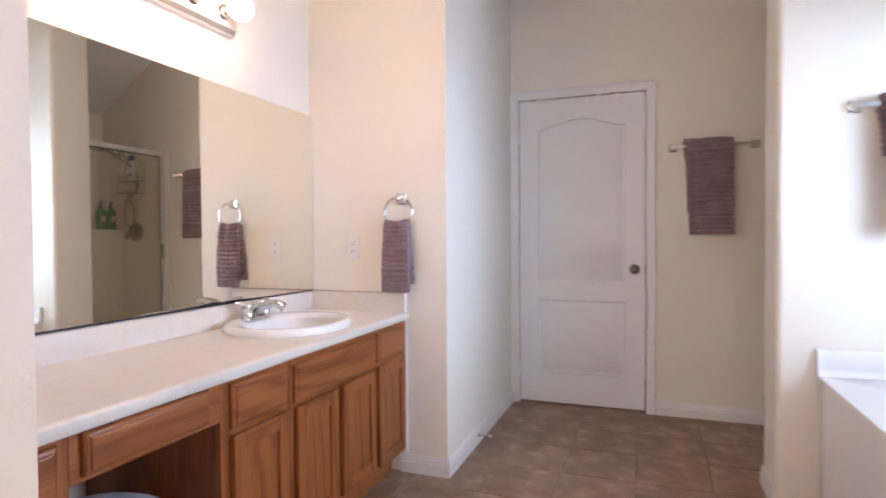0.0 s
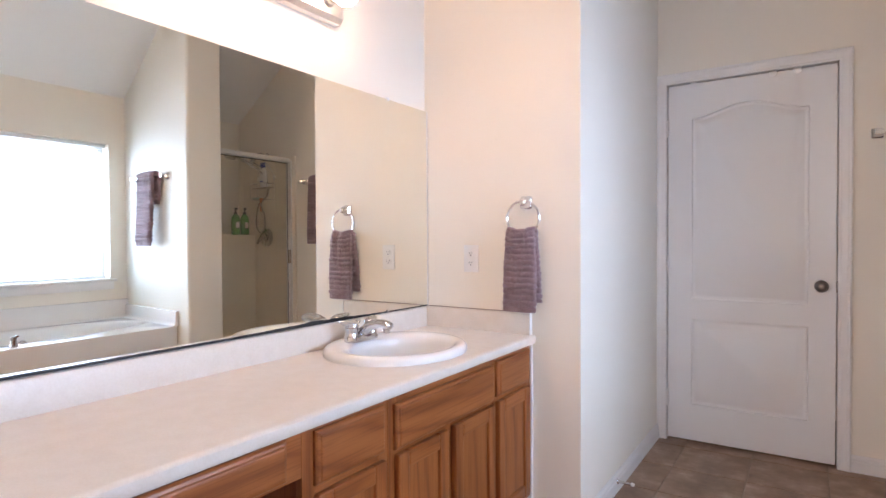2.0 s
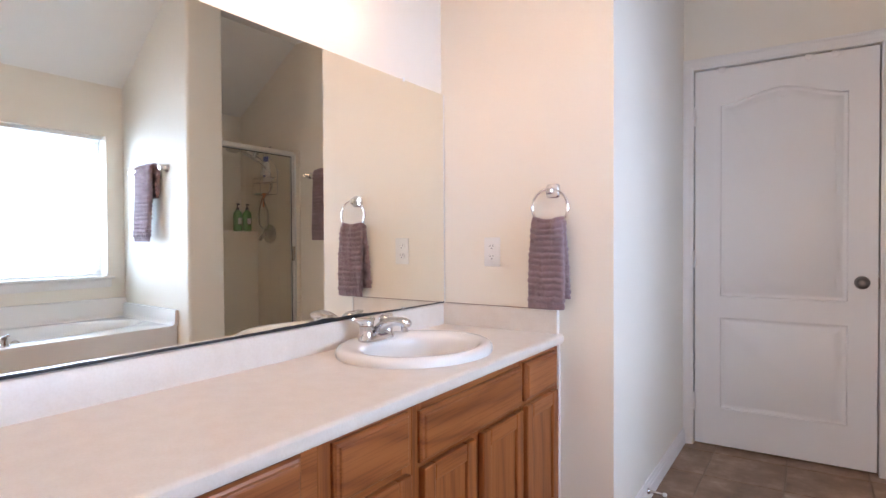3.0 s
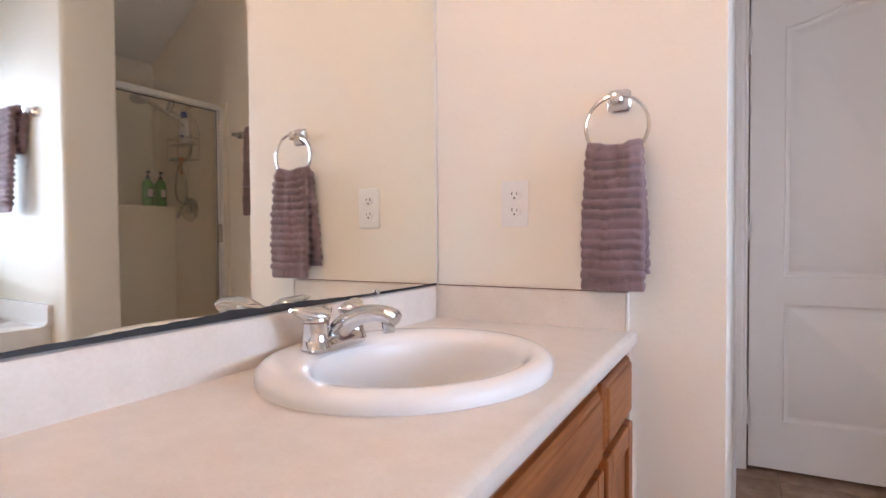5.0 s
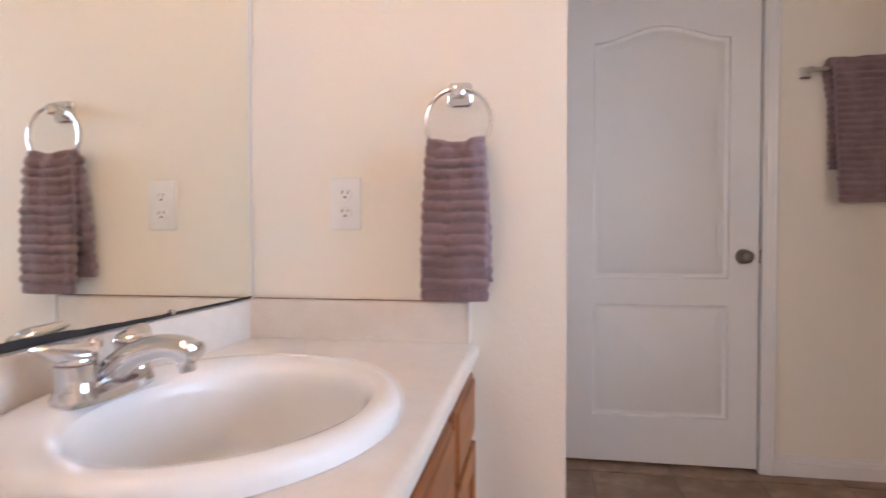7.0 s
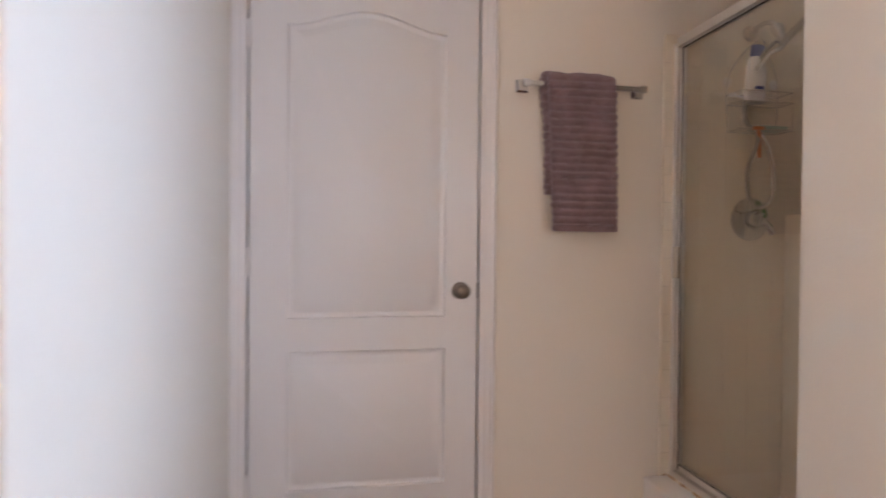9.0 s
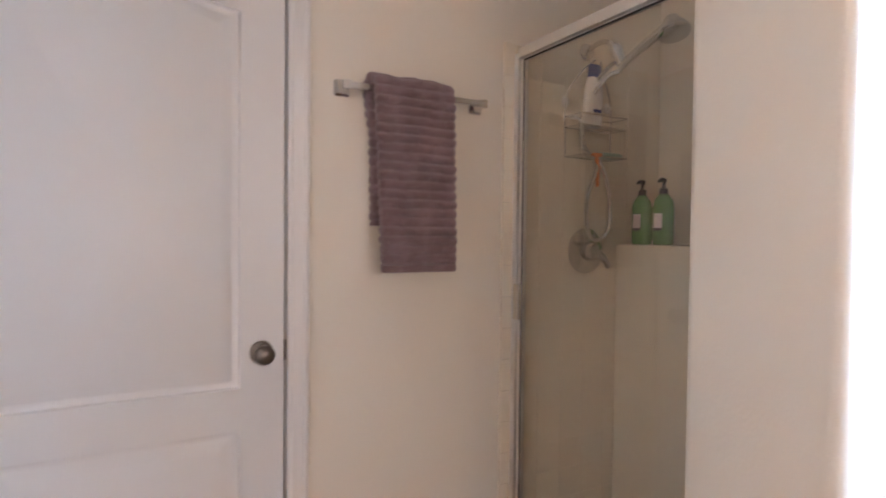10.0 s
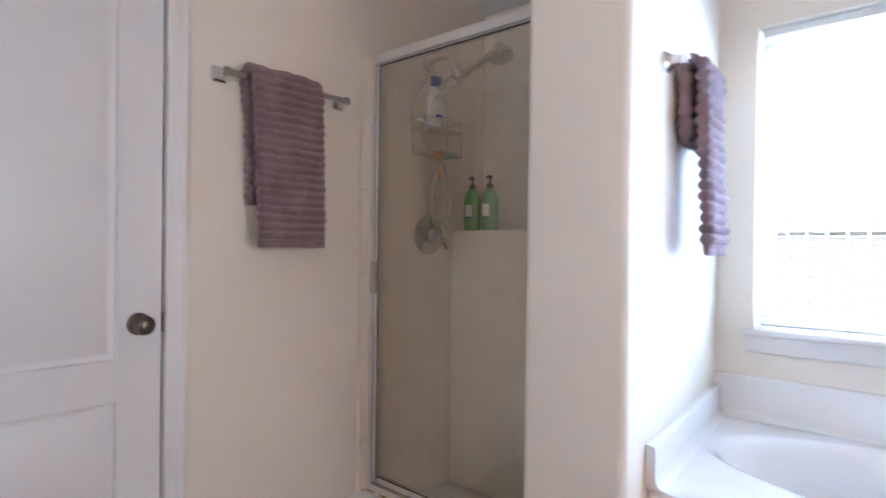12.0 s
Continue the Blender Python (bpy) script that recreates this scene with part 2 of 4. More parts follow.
pier()
wall("wall_door_left", XP, -0.895, YD, YD + 0.12)
wall("wall_door_over", -0.895, -0.037, YD, YD + 0.12, 2.070)
wall("wall_door_right", -0.037, XB + 0.15, YD, YD + 0.12)
wall("wall_shower_back", XB, XB + 0.15, YH - 0.2, YD)
WY0, WY1, WZ0, WZ1 = 0.93, 2.480, 0.872, 1.915
wall("wall_window_left", XW, XW + 0.15, YL, WY0)
wall("wall_window_right", XW, XW + 0.15, WY1, pier_y(XW))
wall("wall_window_under", XW, XW + 0.15, WY0, WY1, 0, WZ0)
wall("wall_window_over", XW, XW + 0.15, WY0, WY1, WZ1)
# unseen room behind the entry, closed but for an opening added for fill light
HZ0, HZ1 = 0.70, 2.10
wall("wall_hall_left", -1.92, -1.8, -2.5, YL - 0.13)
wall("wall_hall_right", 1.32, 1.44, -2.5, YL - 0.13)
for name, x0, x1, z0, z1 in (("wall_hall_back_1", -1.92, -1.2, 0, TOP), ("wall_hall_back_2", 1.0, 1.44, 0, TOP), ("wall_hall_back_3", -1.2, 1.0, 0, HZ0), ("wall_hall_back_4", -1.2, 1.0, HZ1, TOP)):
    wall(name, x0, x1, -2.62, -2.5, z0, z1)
# behind the closed door
wall("wall_closet_back", -1.2, 0.3, YD + 0.9, YD + 1.0)
wall("wall_closet_left", -1.2, -1.1, YD + 0.12, YD + 0.9)
wall("wall_closet_right", 0.2, 0.3, YD + 0.12, YD + 0.9)


def ceiling():
    x1 = XB + 0.15
    knee = XW - (TOP - EAVE) / PITCH
    outline = [(-2.0, TOP), (knee, TOP), (x1, EAVE - PITCH * (x1 - XW)), (x1 + 0.1, TOP + 0.15), (-2.0, TOP + 0.15)]
    bm = bmesh.new()
    prism(bm, outline, 1, -2.7, YD + 1.0)
    solid("ceiling", bm, CEIL, "white painted vaulted ceiling sloping down to the window", "ceiling", kind="structure", smooth=False)


ceiling()
floor = solid("floor", boxed(-2.0, 1.5, -2.7, YD + 1.0, -0.1, -0.004), GROUT, "brown mottled ceramic tile floor with pale grout", "floor", kind="structure", smooth=False)


def molding(name, p, q, out, height=0.085, thick=0.013, label="white painted wooden baseboard"):
    """A baseboard from p to q along a wall; out: its side towards the room."""
    p, q, o = Vector((*p, 0)), Vector((*q, 0)), Vector((*out, 0))
    prof = [(0, 0), (thick, 0), (thick, height * 0.62), (thick * 0.75, height * 0.68), (thick * 0.75, height * 0.80), (thick * 0.45, height * 0.88), (thick * 0.35, height), (0, height)]
    bm = bmesh.new()
    a = [bm.verts.new(p + o * u + Vector((0, 0, v))) for u, v in prof]
    b = [bm.verts.new(q + o * u + Vector((0, 0, v))) for u, v in prof]
    ring_faces(bm, a, b)
    bm.faces.new(a)
    bm.faces.new(b[::-1])
    solid(name, bm, TRIM, label, "baseboard", kind="structure", smooth=False)


molding("baseboard_ring", (-1.16, Y0), (XP + 0.013, Y0), (0, -1))
molding("baseboard_passage", (XP, Y0 - 0.0), (XP, YD - 0.013), (1, 0))
molding("baseboard_door_wall", (-0.0, YD), (0.645, YD), (0, -1))
molding("baseboard_pier", (XS, YS), (XS, YH), (-1, 0))
molding("baseboard_entry", (XM, YL), (-0.545, YL), (0, 1))

# ---- the panelled door ----
DX0, DX1, DZ0, DZ1 = -0.868, -0.064, 0.012, 2.043
DF = YD + 0.014


PANELS = ((-0.742, -0.182, 0.822, 1.846, 0.062), (-0.742, -0.182, 0.215, 0.706, 0.0))
STICKING = ((0.0, 0.0), (0.0012, 0.0075), (0.004, 0.0118), (0.010, 0.0136), (0.019, 0.0138), (0.022, 0.0124), (0.034, 0.0076), (0.046, 0.0036), (0.050, 0.0022))


def panel_loop(bm, x0, x1, z0, z1, arch, inset, depth):
    """One line of a panel's moulding, its top an eyebrow arch."""
    k = 36
    a, b = x0 + inset, x1 - inset
    pts = [(a, z0 + inset), (b, z0 + inset)]
    for i in range(k + 1):
        x = b + (a - b) * i / k
        u = min(1, max(0, (x - x0) / (x1 - x0)))
        pts.append((x, z1 - inset + arch * (0.5 - 0.5 * math.cos(2 * math.pi * u))))
    return [bm.verts.new((x, DF + depth, z)) for x, z in pts]


def door():
    root = thing("door_1", (DX0, DF, 0), "closed white moulded two-panel door with arched top", "door", kind="structure")
    bm = bmesh.new()
    rim = [bm.verts.new((x, DF, z)) for x, z in ((DX0, DZ0), (DX1, DZ0), (DX1, DZ1), (DX0, DZ1))]
    back = [bm.verts.new((v.co.x, DF + 0.035, v.co.z)) for v in rim]
    ring_faces(bm, rim, back)
    bm.faces.new(back)
    edges = [bm.edges.get((rim[i], rim[(i + 1) % 4])) for i in range(4)]
    for p in PANELS:
        loops = [panel_loop(bm, *p, d, h) for d, h in STICKING]
        for q, r in zip(loops, loops[1:]):
            ring_faces(bm, q, r)
        bm.faces.new(loops[-1])
        n = len(loops[0])
        edges += [bm.edges.get((loops[0][i], loops[0][(i + 1) % n])) for i in range(n)]
    bmesh.ops.triangle_fill(bm, edges=edges, use_beauty=True)
    part("leaf", bm, DOOR, root)
    bm = bmesh.new()
    lathe(bm, [(0.0315, 0), (0.0315, 0.004), (0.026, 0.008), (0.013, 0.010), (0.011, 0.022), (0.016, 0.027), (0.024, 0.034), (0.0275, 0.043), (0.0265, 0.052), (0.021, 0.059), (0.010, 0.063), (0.001, 0.0635)], (-0.126, DF, 0.918), (0, -1, 0))
    part("door_knob", bm, PEWTER, root, "round aged-pewter door knob")
    part("latch_plate", boxed(-0.063, -0.058, DF - 0.004, DF + 0.022, 0.889, 0.947, 0.001, 1), PEWTER, root, "dark metal latch plate")
    for z in (0.24, 1.02, 1.80):
        bm = bmesh.new()
        tube(bm, [(DX0 - 0.001, DF - 0.006, z - 0.045), (DX0 - 0.001, DF - 0.006, z + 0.045)], 0.006, 10)
        tube(bm, [(DX0 - 0.001, DF - 0.006, z - 0.052), (DX0 - 0.001, DF - 0.006, z + 0.052)], 0.003, 8)
        part("hinge", bm, TRIM, root, "white-painted hinge knuckle")
    for x, m in ((-0.735, TRIM), (-0.345, ALU), (-0.235, ALU)):
        bm = bmesh.new()
        lathe(bm, [(0.019, 0), (0.019, 0.003), (0.015, 0.005)], (x, DF - 0.0005, DZ1 - 0.006), (0, -1, 0), 20)
        part("felt_bumper", bm, m, root, "small round self-stick bumper")
    return root


door()


def casing():
    root = thing("door_casing", (DX0, YD, 0), "white painted colonial door casing and jamb", "door frame", kind="structure")
    prof = [(0, 0), (0, -0.009), (0.008, -0.011), (0.014, -0.010), (0.024, -0.013), (0.040, -0.015), (0.046, -0.019), (0.054, -0.019), (0.058, -0.016), (0.058, 0)]
    gap = 0.006
    a, b, top = DX0 - gap, DX1 + gap, DZ1 + gap
    for side, x in ((-1, a), (1, b)):
        bm = bmesh.new()
        lo = [bm.verts.new((x + side * u, YD + v, 0)) for u, v in prof]
        hi = [bm.verts.new((x + side * u, YD + v, top + u)) for u, v in prof]
        ring_faces(bm, lo, hi)
        bm.faces.new(lo)
        bm.faces.new(hi)
        part("side_casing", bm, TRIM, root, smooth=False)
    bm = bmesh.new()
    lo = [bm.verts.new((a - u, YD + v, top + u)) for u, v in prof]
    hi = [bm.verts.new((b + u, YD + v, top + u)) for u, v in prof]
    ring_faces(bm, lo, hi)
    bm.faces.new(lo)
    bm.faces.new(hi)
    part("head_casing", bm, TRIM, root, smooth=False)
    for x0, x1 in ((a - 0.02, a), (b, b + 0.02)):
        part("jamb", boxed(x0, x1, YD + 0.001, YD + 0.119, 0, top), TRIM, root, smooth=False)
    part("head_jamb", boxed(a, b, YD + 0.001, YD + 0.119, top, top + 0.02), TRIM, root, smooth=False)


casing()

# ---- vanity ----
CF, CZ = -1.112, 0.775
FX = -1.133


def counter():
    root = thing("countertop", (XM, YL, 0.74), "cream speckled laminate vanity countertop with rolled front edge", "countertop")
    prof = [(XM + 0.002, CZ - 0.036), (XM + 0.002, CZ), (CF - 0.014, CZ), (CF - 0.006, CZ - 0.002), (CF - 0.001, CZ - 0.007), (CF, CZ - 0.014), (CF, CZ - 0.026), (CF - 0.004, CZ - 0.034), (CF - 0.010, CZ - 0.036)]
    hole = [(SINK[0] + 0.19 * math.cos(a), SINK[1] + 0.235 * math.sin(a)) for a in np.linspace(0, 2 * math.pi, 48, endpoint=False)]
    # front roll and underside as one prism, the top as a plate with the basin's hole
    bm = bmesh.new()
    y0, y1 = YL + 0.002, Y0 - 0.002
    a = [bm.verts.new((x, y0, z)) for x, z in prof]
    b = [bm.verts.new((x, y1, z)) for x, z in prof]
    for i in range(len(prof)):
        j = (i + 1) % len(prof)
        if i != 1 and i != len(prof) - 1:
            bm.faces.new((a[i], a[j], b[j], b[i]))
    h = [bm.verts.new((x, y, CZ)) for x, y in hole]
    low = [bm.verts.new((x, y, CZ - 0.036)) for x, y in hole]
    ring_faces(bm, h, low)
    for corner, loop in (((a[1], b[1], b[2], a[2]), h), ((a[0], b[0], b[-1], a[-1]), low)):
        edges = [bm.edges.get((corner[i], corner[(i + 1) % 4])) or bm.edges.new((corner[i], corner[(i + 1) % 4])) for i in range(4)]
        edges += [bm.edges.get((loop[i], loop[(i + 1) % 48])) for i in range(48)]
        bmesh.ops.triangle_fill(bm, edges=edges, use_beauty=True)
    part("top", bm, LAMINATE, root)
    bm = bmesh.new()
    bs = [(XM + 0.002, CZ - 0.001), (XM + 0.021, CZ - 0.001), (XM + 0.021, 0.853), (XM + 0.018, 0.861), (XM + 0.011, 0.865), (XM + 0.002, 0.865)]
    a = [bm.verts.new((x, YL + 0.002, z)) for x, z in bs]
    b = [bm.verts.new((x, Y0 - 0.021, z)) for x, z in bs]
    ring_faces(bm, a, b)
    bm.faces.new(a)
    bm.faces.new(b)
    part("backsplash", bm, LAMINATE, root)
    part("side_splash", boxed(XM + 0.002, CF - 0.022, Y0 - 0.020, Y0 - 0.002, CZ - 0.001, 0.864, 0.002, 1), LAMINATE, root, smooth=False)
    part("caulk_line", boxed(XM + 0.022, CF - 0.022, Y0 - 0.006, Y0 - 0.0005, 0.8645, 0.8665), Mat("brown_caulk", (0.22, 0.11, 0.07), 0.7).m, root, "thin brown caulk line", smooth=False)
    part("end_cap", boxed(CF - 0.0215, CF - 0.0185, Y0 - 0.021, Y0 - 0.001, CZ - 0.001, 0.865), PLASTIC, root, "thin white edge strip", smooth=False)


SINK = (-1.400, 1.812)
counter()


def drawer_front(parent, y0, y1, z0, z1, name="drawer"):
    """A slab front with a routed, rounded edge."""
    bm = bmesh.new()
    x = FX
    for ins, dx in ((0.0, 0.0), (0.0, 0.008), (0.004, 0.013), (0.010, 0.015), (0.012, 0.019), (0.016, 0.020)):
        row = [bm.verts.new((x + dx, y, z)) for y, z in ((y0 + ins, z0 + ins), (y1 - ins, z0 + ins), (y1 - ins, z1 - ins), (y0 + ins, z1 - ins))]
        if dx == 0.0:
            bm.faces.new(row)
        else:
            ring_faces(bm, last, row)
        last = row
    bm.faces.new(last)
    return part(name, bm, OAK_H, parent, smooth=False)


def panel_door(parent, y0, y1, z0, z1):
    """A frame-and-panel cabinet door."""
    w, x = 0.048, FX
    top = part("cabinet_door", boxed(x, x + 0.008, y0 + 0.03, y1 - 0.03, z0 + 0.03, z1 - 0.03), OAK_V, parent, smooth=False)
    for a, b in ((y0, y0 + w), (y1 - w, y1)):
        part("stile", boxed(x, x + 0.02, a, b, z0, z1, 0.004), OAK_V, top, smooth=False)
    for a, b in ((z0, z0 + w), (z1 - w, z1)):
        part("rail", boxed(x, x + 0.0195, y0 + w, y1 - w, a, b, 0.004), OAK_H, top, smooth=False)
    part("panel", boxed(x + 0.0085, x + 0.012, y0 + w + 0.001, y1 - w - 0.001, z0 + w + 0.001, z1 - w - 0.001, 0.001, 1), OAK_V, top, smooth=False)
    return top


CABZ0, CABZ1 = 0.115, CZ - 0.038


def cabinet(y0, y1, fronts, label):
    root = thing("vanity_cabinet", (-1.4, (y0 + y1) / 2, 0), label, "cabinet", "vanity cabinet units")
    for a, b in ((y0 + 0.001, y0 + 0.016), (y1 - 0.016, y1 - 0.001)):
        top = 0.58 if abs((a + b) / 2 - SINK[1]) < 0.3 else CABZ1
        part("side_panel", boxed(XM + 0.01, FX - 0.0205, a, b, CABZ0, top), OAK_V, root, smooth=False)
    part("bottom_panel", boxed(XM + 0.01, FX - 0.0205, y0 + 0.0165, y1 - 0.0165, CABZ0, CABZ0 + 0.015), OAK_H, root, smooth=False)
    part("toe_kick", boxed(FX - 0.09, FX - 0.075, y0 + 0.001, y1 - 0.001, 0, CABZ0), OAK_H, root, smooth=False)
    zs = [(CABZ0, CABZ0 + 0.04), (CABZ1 - 0.035, CABZ1), (0.57, 0.61)]
    for a, b in ((y0, y0 + 0.042), (y1 - 0.042, y1)):
        part("face_stile", boxed(FX - 0.02, FX - 0.0005, a + 0.0005, b - 0.0005, CABZ0, CABZ1, 0.001, 1), OAK_V, root, smooth=False)
    for a, b in zs:
        part("face_rail", boxed(FX - 0.02, FX - 0.001, y0 + 0.042, y1 - 0.042, a, b), OAK_H, root, smooth=False)
    doors = [f for f in fronts if f[0] == "door"]
    if len(doors) == 2:
        part("middle_stile", boxed(FX - 0.02, FX - 0.001, doors[0][2] - 0.02, doors[1][1] + 0.02, CABZ0 + 0.04, 0.57), OAK_V, root, smooth=False)
    part("back", boxed(XM + 0.011, XM + 0.016, y0 + 0.017, y1 - 0.017, CABZ0 + 0.016, 0.58), OAK_V, root, smooth=False)
    for f in fronts:
        if f[0] == "drawer":
            drawer_front(root, *f[1:])
        else:
            panel_door(root, *f[1:])
    return root


cabinet(1.117, 1.426, [("drawer", 1.152, 1.402, 0.600, 0.728), ("door", 1.152, 1.402, 0.150, 0.580)], "golden oak vanity cabinet with one drawer above a panelled door")
cabinet(1.427, 2.030, [("drawer", 1.450, 2.016, 0.588, 0.716), ("door", 1.454, 1.706, 0.150, 0.575), ("door", 1.747, 2.016, 0.150, 0.575)], "golden oak sink cabinet with false drawer front and two panelled doors")
cabinet(2.031, 2.355, [("drawer", 2.048, 2.316, 0.594, 0.724), ("door", 2.048, 2.316, 0.143, 0.578)], "golden oak vanity cabinet with one drawer and door beside the wall")
cabinet(0.237, 0.690, [("drawer", 0.28, 0.660, 0.600, 0.728), ("drawer", 0.28, 0.660, 0.39, 0.585), ("drawer", 0.28, 0.660, 0.150, 0.375)], "golden oak vanity cabinet with a stack of drawers")


def knee_space():
    root = thing("knee_drawer", (-1.2, 0.88, 0.6), "golden oak apron with one wide drawer above the knee space", "drawer")
    part("apron", boxed(FX - 0.02, FX - 0.001, 0.6905, 1.1165, 0.630, CABZ1), OAK_H, root, smooth=False)
    drawer_front(root, 0.715, 1.066, 0.640, 0.734)
    part("drawer_box", boxed(XM + 0.06, FX - 0.021, 0.72, 1.06, 0.64, 0.72), OAK_H, root, smooth=False)


knee_space()
solid("filler_strip", boxed(FX - 0.015, FX + 0.006, 2.3555, 2.3685, 0.10, CZ - 0.037), TRIM, "white painted filler strip between cabinet and wall", "trim", kind="structure", smooth=False)


def sink():
    root = thing("sink", (SINK[0], SINK[1], CZ), "white oval china drop-in sink in the countertop", "sink")
    a, b = 0.240, 0.272
    bm = bmesh.new()
    prof = [(1.0, 0.0004), (1.003, 0.006), (1.003, 0.012), (0.996, 0.019), (0.978, 0.0245), (0.95, 0.028), (0.915, 0.029), (0.87, 0.0282), (0.82, 0.0262), (0.775, 0.022), (0.74, 0.015), (0.722, 0.006), (0.712, -0.010), (0.698, -0.036), (0.672, -0.070), (0.62, -0.103), (0.53, -0.127), (0.40, -0.139), (0.25, -0.143), (0.10, -0.145)]
    rows = []
    n = 72
    for k, h in prof:
        row = []
        for j in range(n):
            t = 2 * math.pi * j / n
            # the basin sits forward of the rim's middle to leave a ledge for the tap
            s = min(1, max(0, (0.9 - k) / 0.15))
            row.append(bm.verts.new((SINK[0] + 0.022 * s + a * k * (1 - 0.03 * s) * math.cos(t), SINK[1] + b * k * (1 + 0.03 * s) * math.sin(t), CZ + h)))
        rows.append(row)
    for r, q in zip(rows, rows[1:]):
        ring_faces(bm, r, q)
    part("basin", bm, CERAMIC, root)
    bm = bmesh.new()
    lathe(bm, [(0.036, 0), (0.036, 0.003), (0.028, 0.004), (0.022, 0.001), (0.001, 0.0005)], (SINK[0] + 0.022, SINK[1], CZ - 0.1465), n=28)
    part("drain", bm, CHROME, root, "chrome drain ring")


sink()

# ---- mirror ----
MZ0, MZ1, MY1 = 0.869, 1.752, Y0 - 0.010
mirror = thing("mirror", (XM, 1.3, MZ0), "large frameless wall mirror above the vanity", "mirror")
part("glass", boxed(XM + 0.004, XM + 0.016, YL + 0.015, MY1, MZ0, MZ1), MIRROR, mirror, smooth=False)
bm = bmesh.new()
last = None
for i in range(361):
    y = YL + 0.015 + (MY1 - YL - 0.015) * i / 360
    worn = math.exp(-((y - 1.68) / 0.20) ** 2)
    h = MZ0 + 0.0015 + 0.0022 * min(1, max(0, (2.25 - y) / 0.5)) + 0.0080 * worn + (0.0008 + 0.0035 * worn) * noise.noise((y * 18, 0.3, 0)) + (0.0006 + 0.0016 * worn) * noise.noise((y * 70, 1.7, 0))
    row = [bm.verts.new((x, y, z)) for x, z in ((XM + 0.003, MZ0 - 0.0035), (XM + 0.0172, MZ0 - 0.0035), (XM + 0.0172, h), (XM + 0.003, h))]
    if last:
        ring_faces(bm, last, row)
    else:
        bm.faces.new(row)
    last = row
bm.faces.new(last)
part("worn_edge", bm, RUBBER, mirror, "black desilvered ragged lower edge", smooth=False)
part("side_bead", boxed(XM + 0.0005, XM + 0.018, MY1 + 0.0005, MY1 + 0.006, MZ0, MZ1), PLASTIC, mirror, "clear edge bead", smooth=False)
for y in (0.55, 2.07):
    part("clip", boxed(XM + 0.0172, XM + 0.0205, y - 0.006, y + 0.006, MZ0 - 0.002, MZ0 + 0.008, 0.0015), NICKEL, mirror, "small clear plastic mirror clip")
for y in (0.55, 2.08):
    part("clip", boxed(XM + 0.001, XM + 0.020, y - 0.006, y + 0.006, MZ1 - 0.006, MZ1 + 0.008, 0.002), PLASTIC, mirror, "small clear plastic mirror clip")

# ---- light bar ----
LY0, LY1, LZ0, LZ1 = 0.82, 1.785, 1.962, 2.075


def light_bar():
    root = thing("vanity_light", (XM, (LY0 + LY1) / 2, LZ0), "chrome vanity light bar with six lit globe bulbs", "wall lamp")
    prof = [(XM + 0.001, LZ0), (XM + 0.030, LZ0), (XM + 0.046, LZ0 + 0.018), (XM + 0.046, LZ1 - 0.018), (XM + 0.030, LZ1), (XM + 0.001, LZ1)]
    bm = bmesh.new()
    a = [bm.verts.new((x, LY0, z)) for x, z in prof]
    b = [bm.verts.new((x, LY1, z)) for x, z in prof]
    ring_faces(bm, a, b)
    bm.faces.new(a)
    bm.faces.new(b)
    part("bar", bm, ALU, root, smooth=False)
    zc = (LZ0 + LZ1) / 2 + 0.01
    for i in range(6):
        y = LY1 - 0.08 - i * 0.161
        bm = bmesh.new()
        lathe(bm, [(0.030, 0), (0.030, 0.004), (0.022, 0.010), (0.021, 0.030), (0.018, 0.034)], (XM + 0.0465, y, zc), (1, 0, 0), 24)
        part("socket", bm, CHROME, root)
        bm = bmesh.new()
        r = 0.047
        prof2 = [(0.013, 0.0)] + [(r * math.sin(t), 0.055 - r * math.cos(t)) for t in np.linspace(0.5, 3.13, 14)]
        lathe(bm, prof2, (XM + 0.078, y, zc), (1, 0, 0), 28)
        part("bulb", bm, BULB, root, "lit white globe bulb")


light_bar()

# ---- window, blinds and outside ----


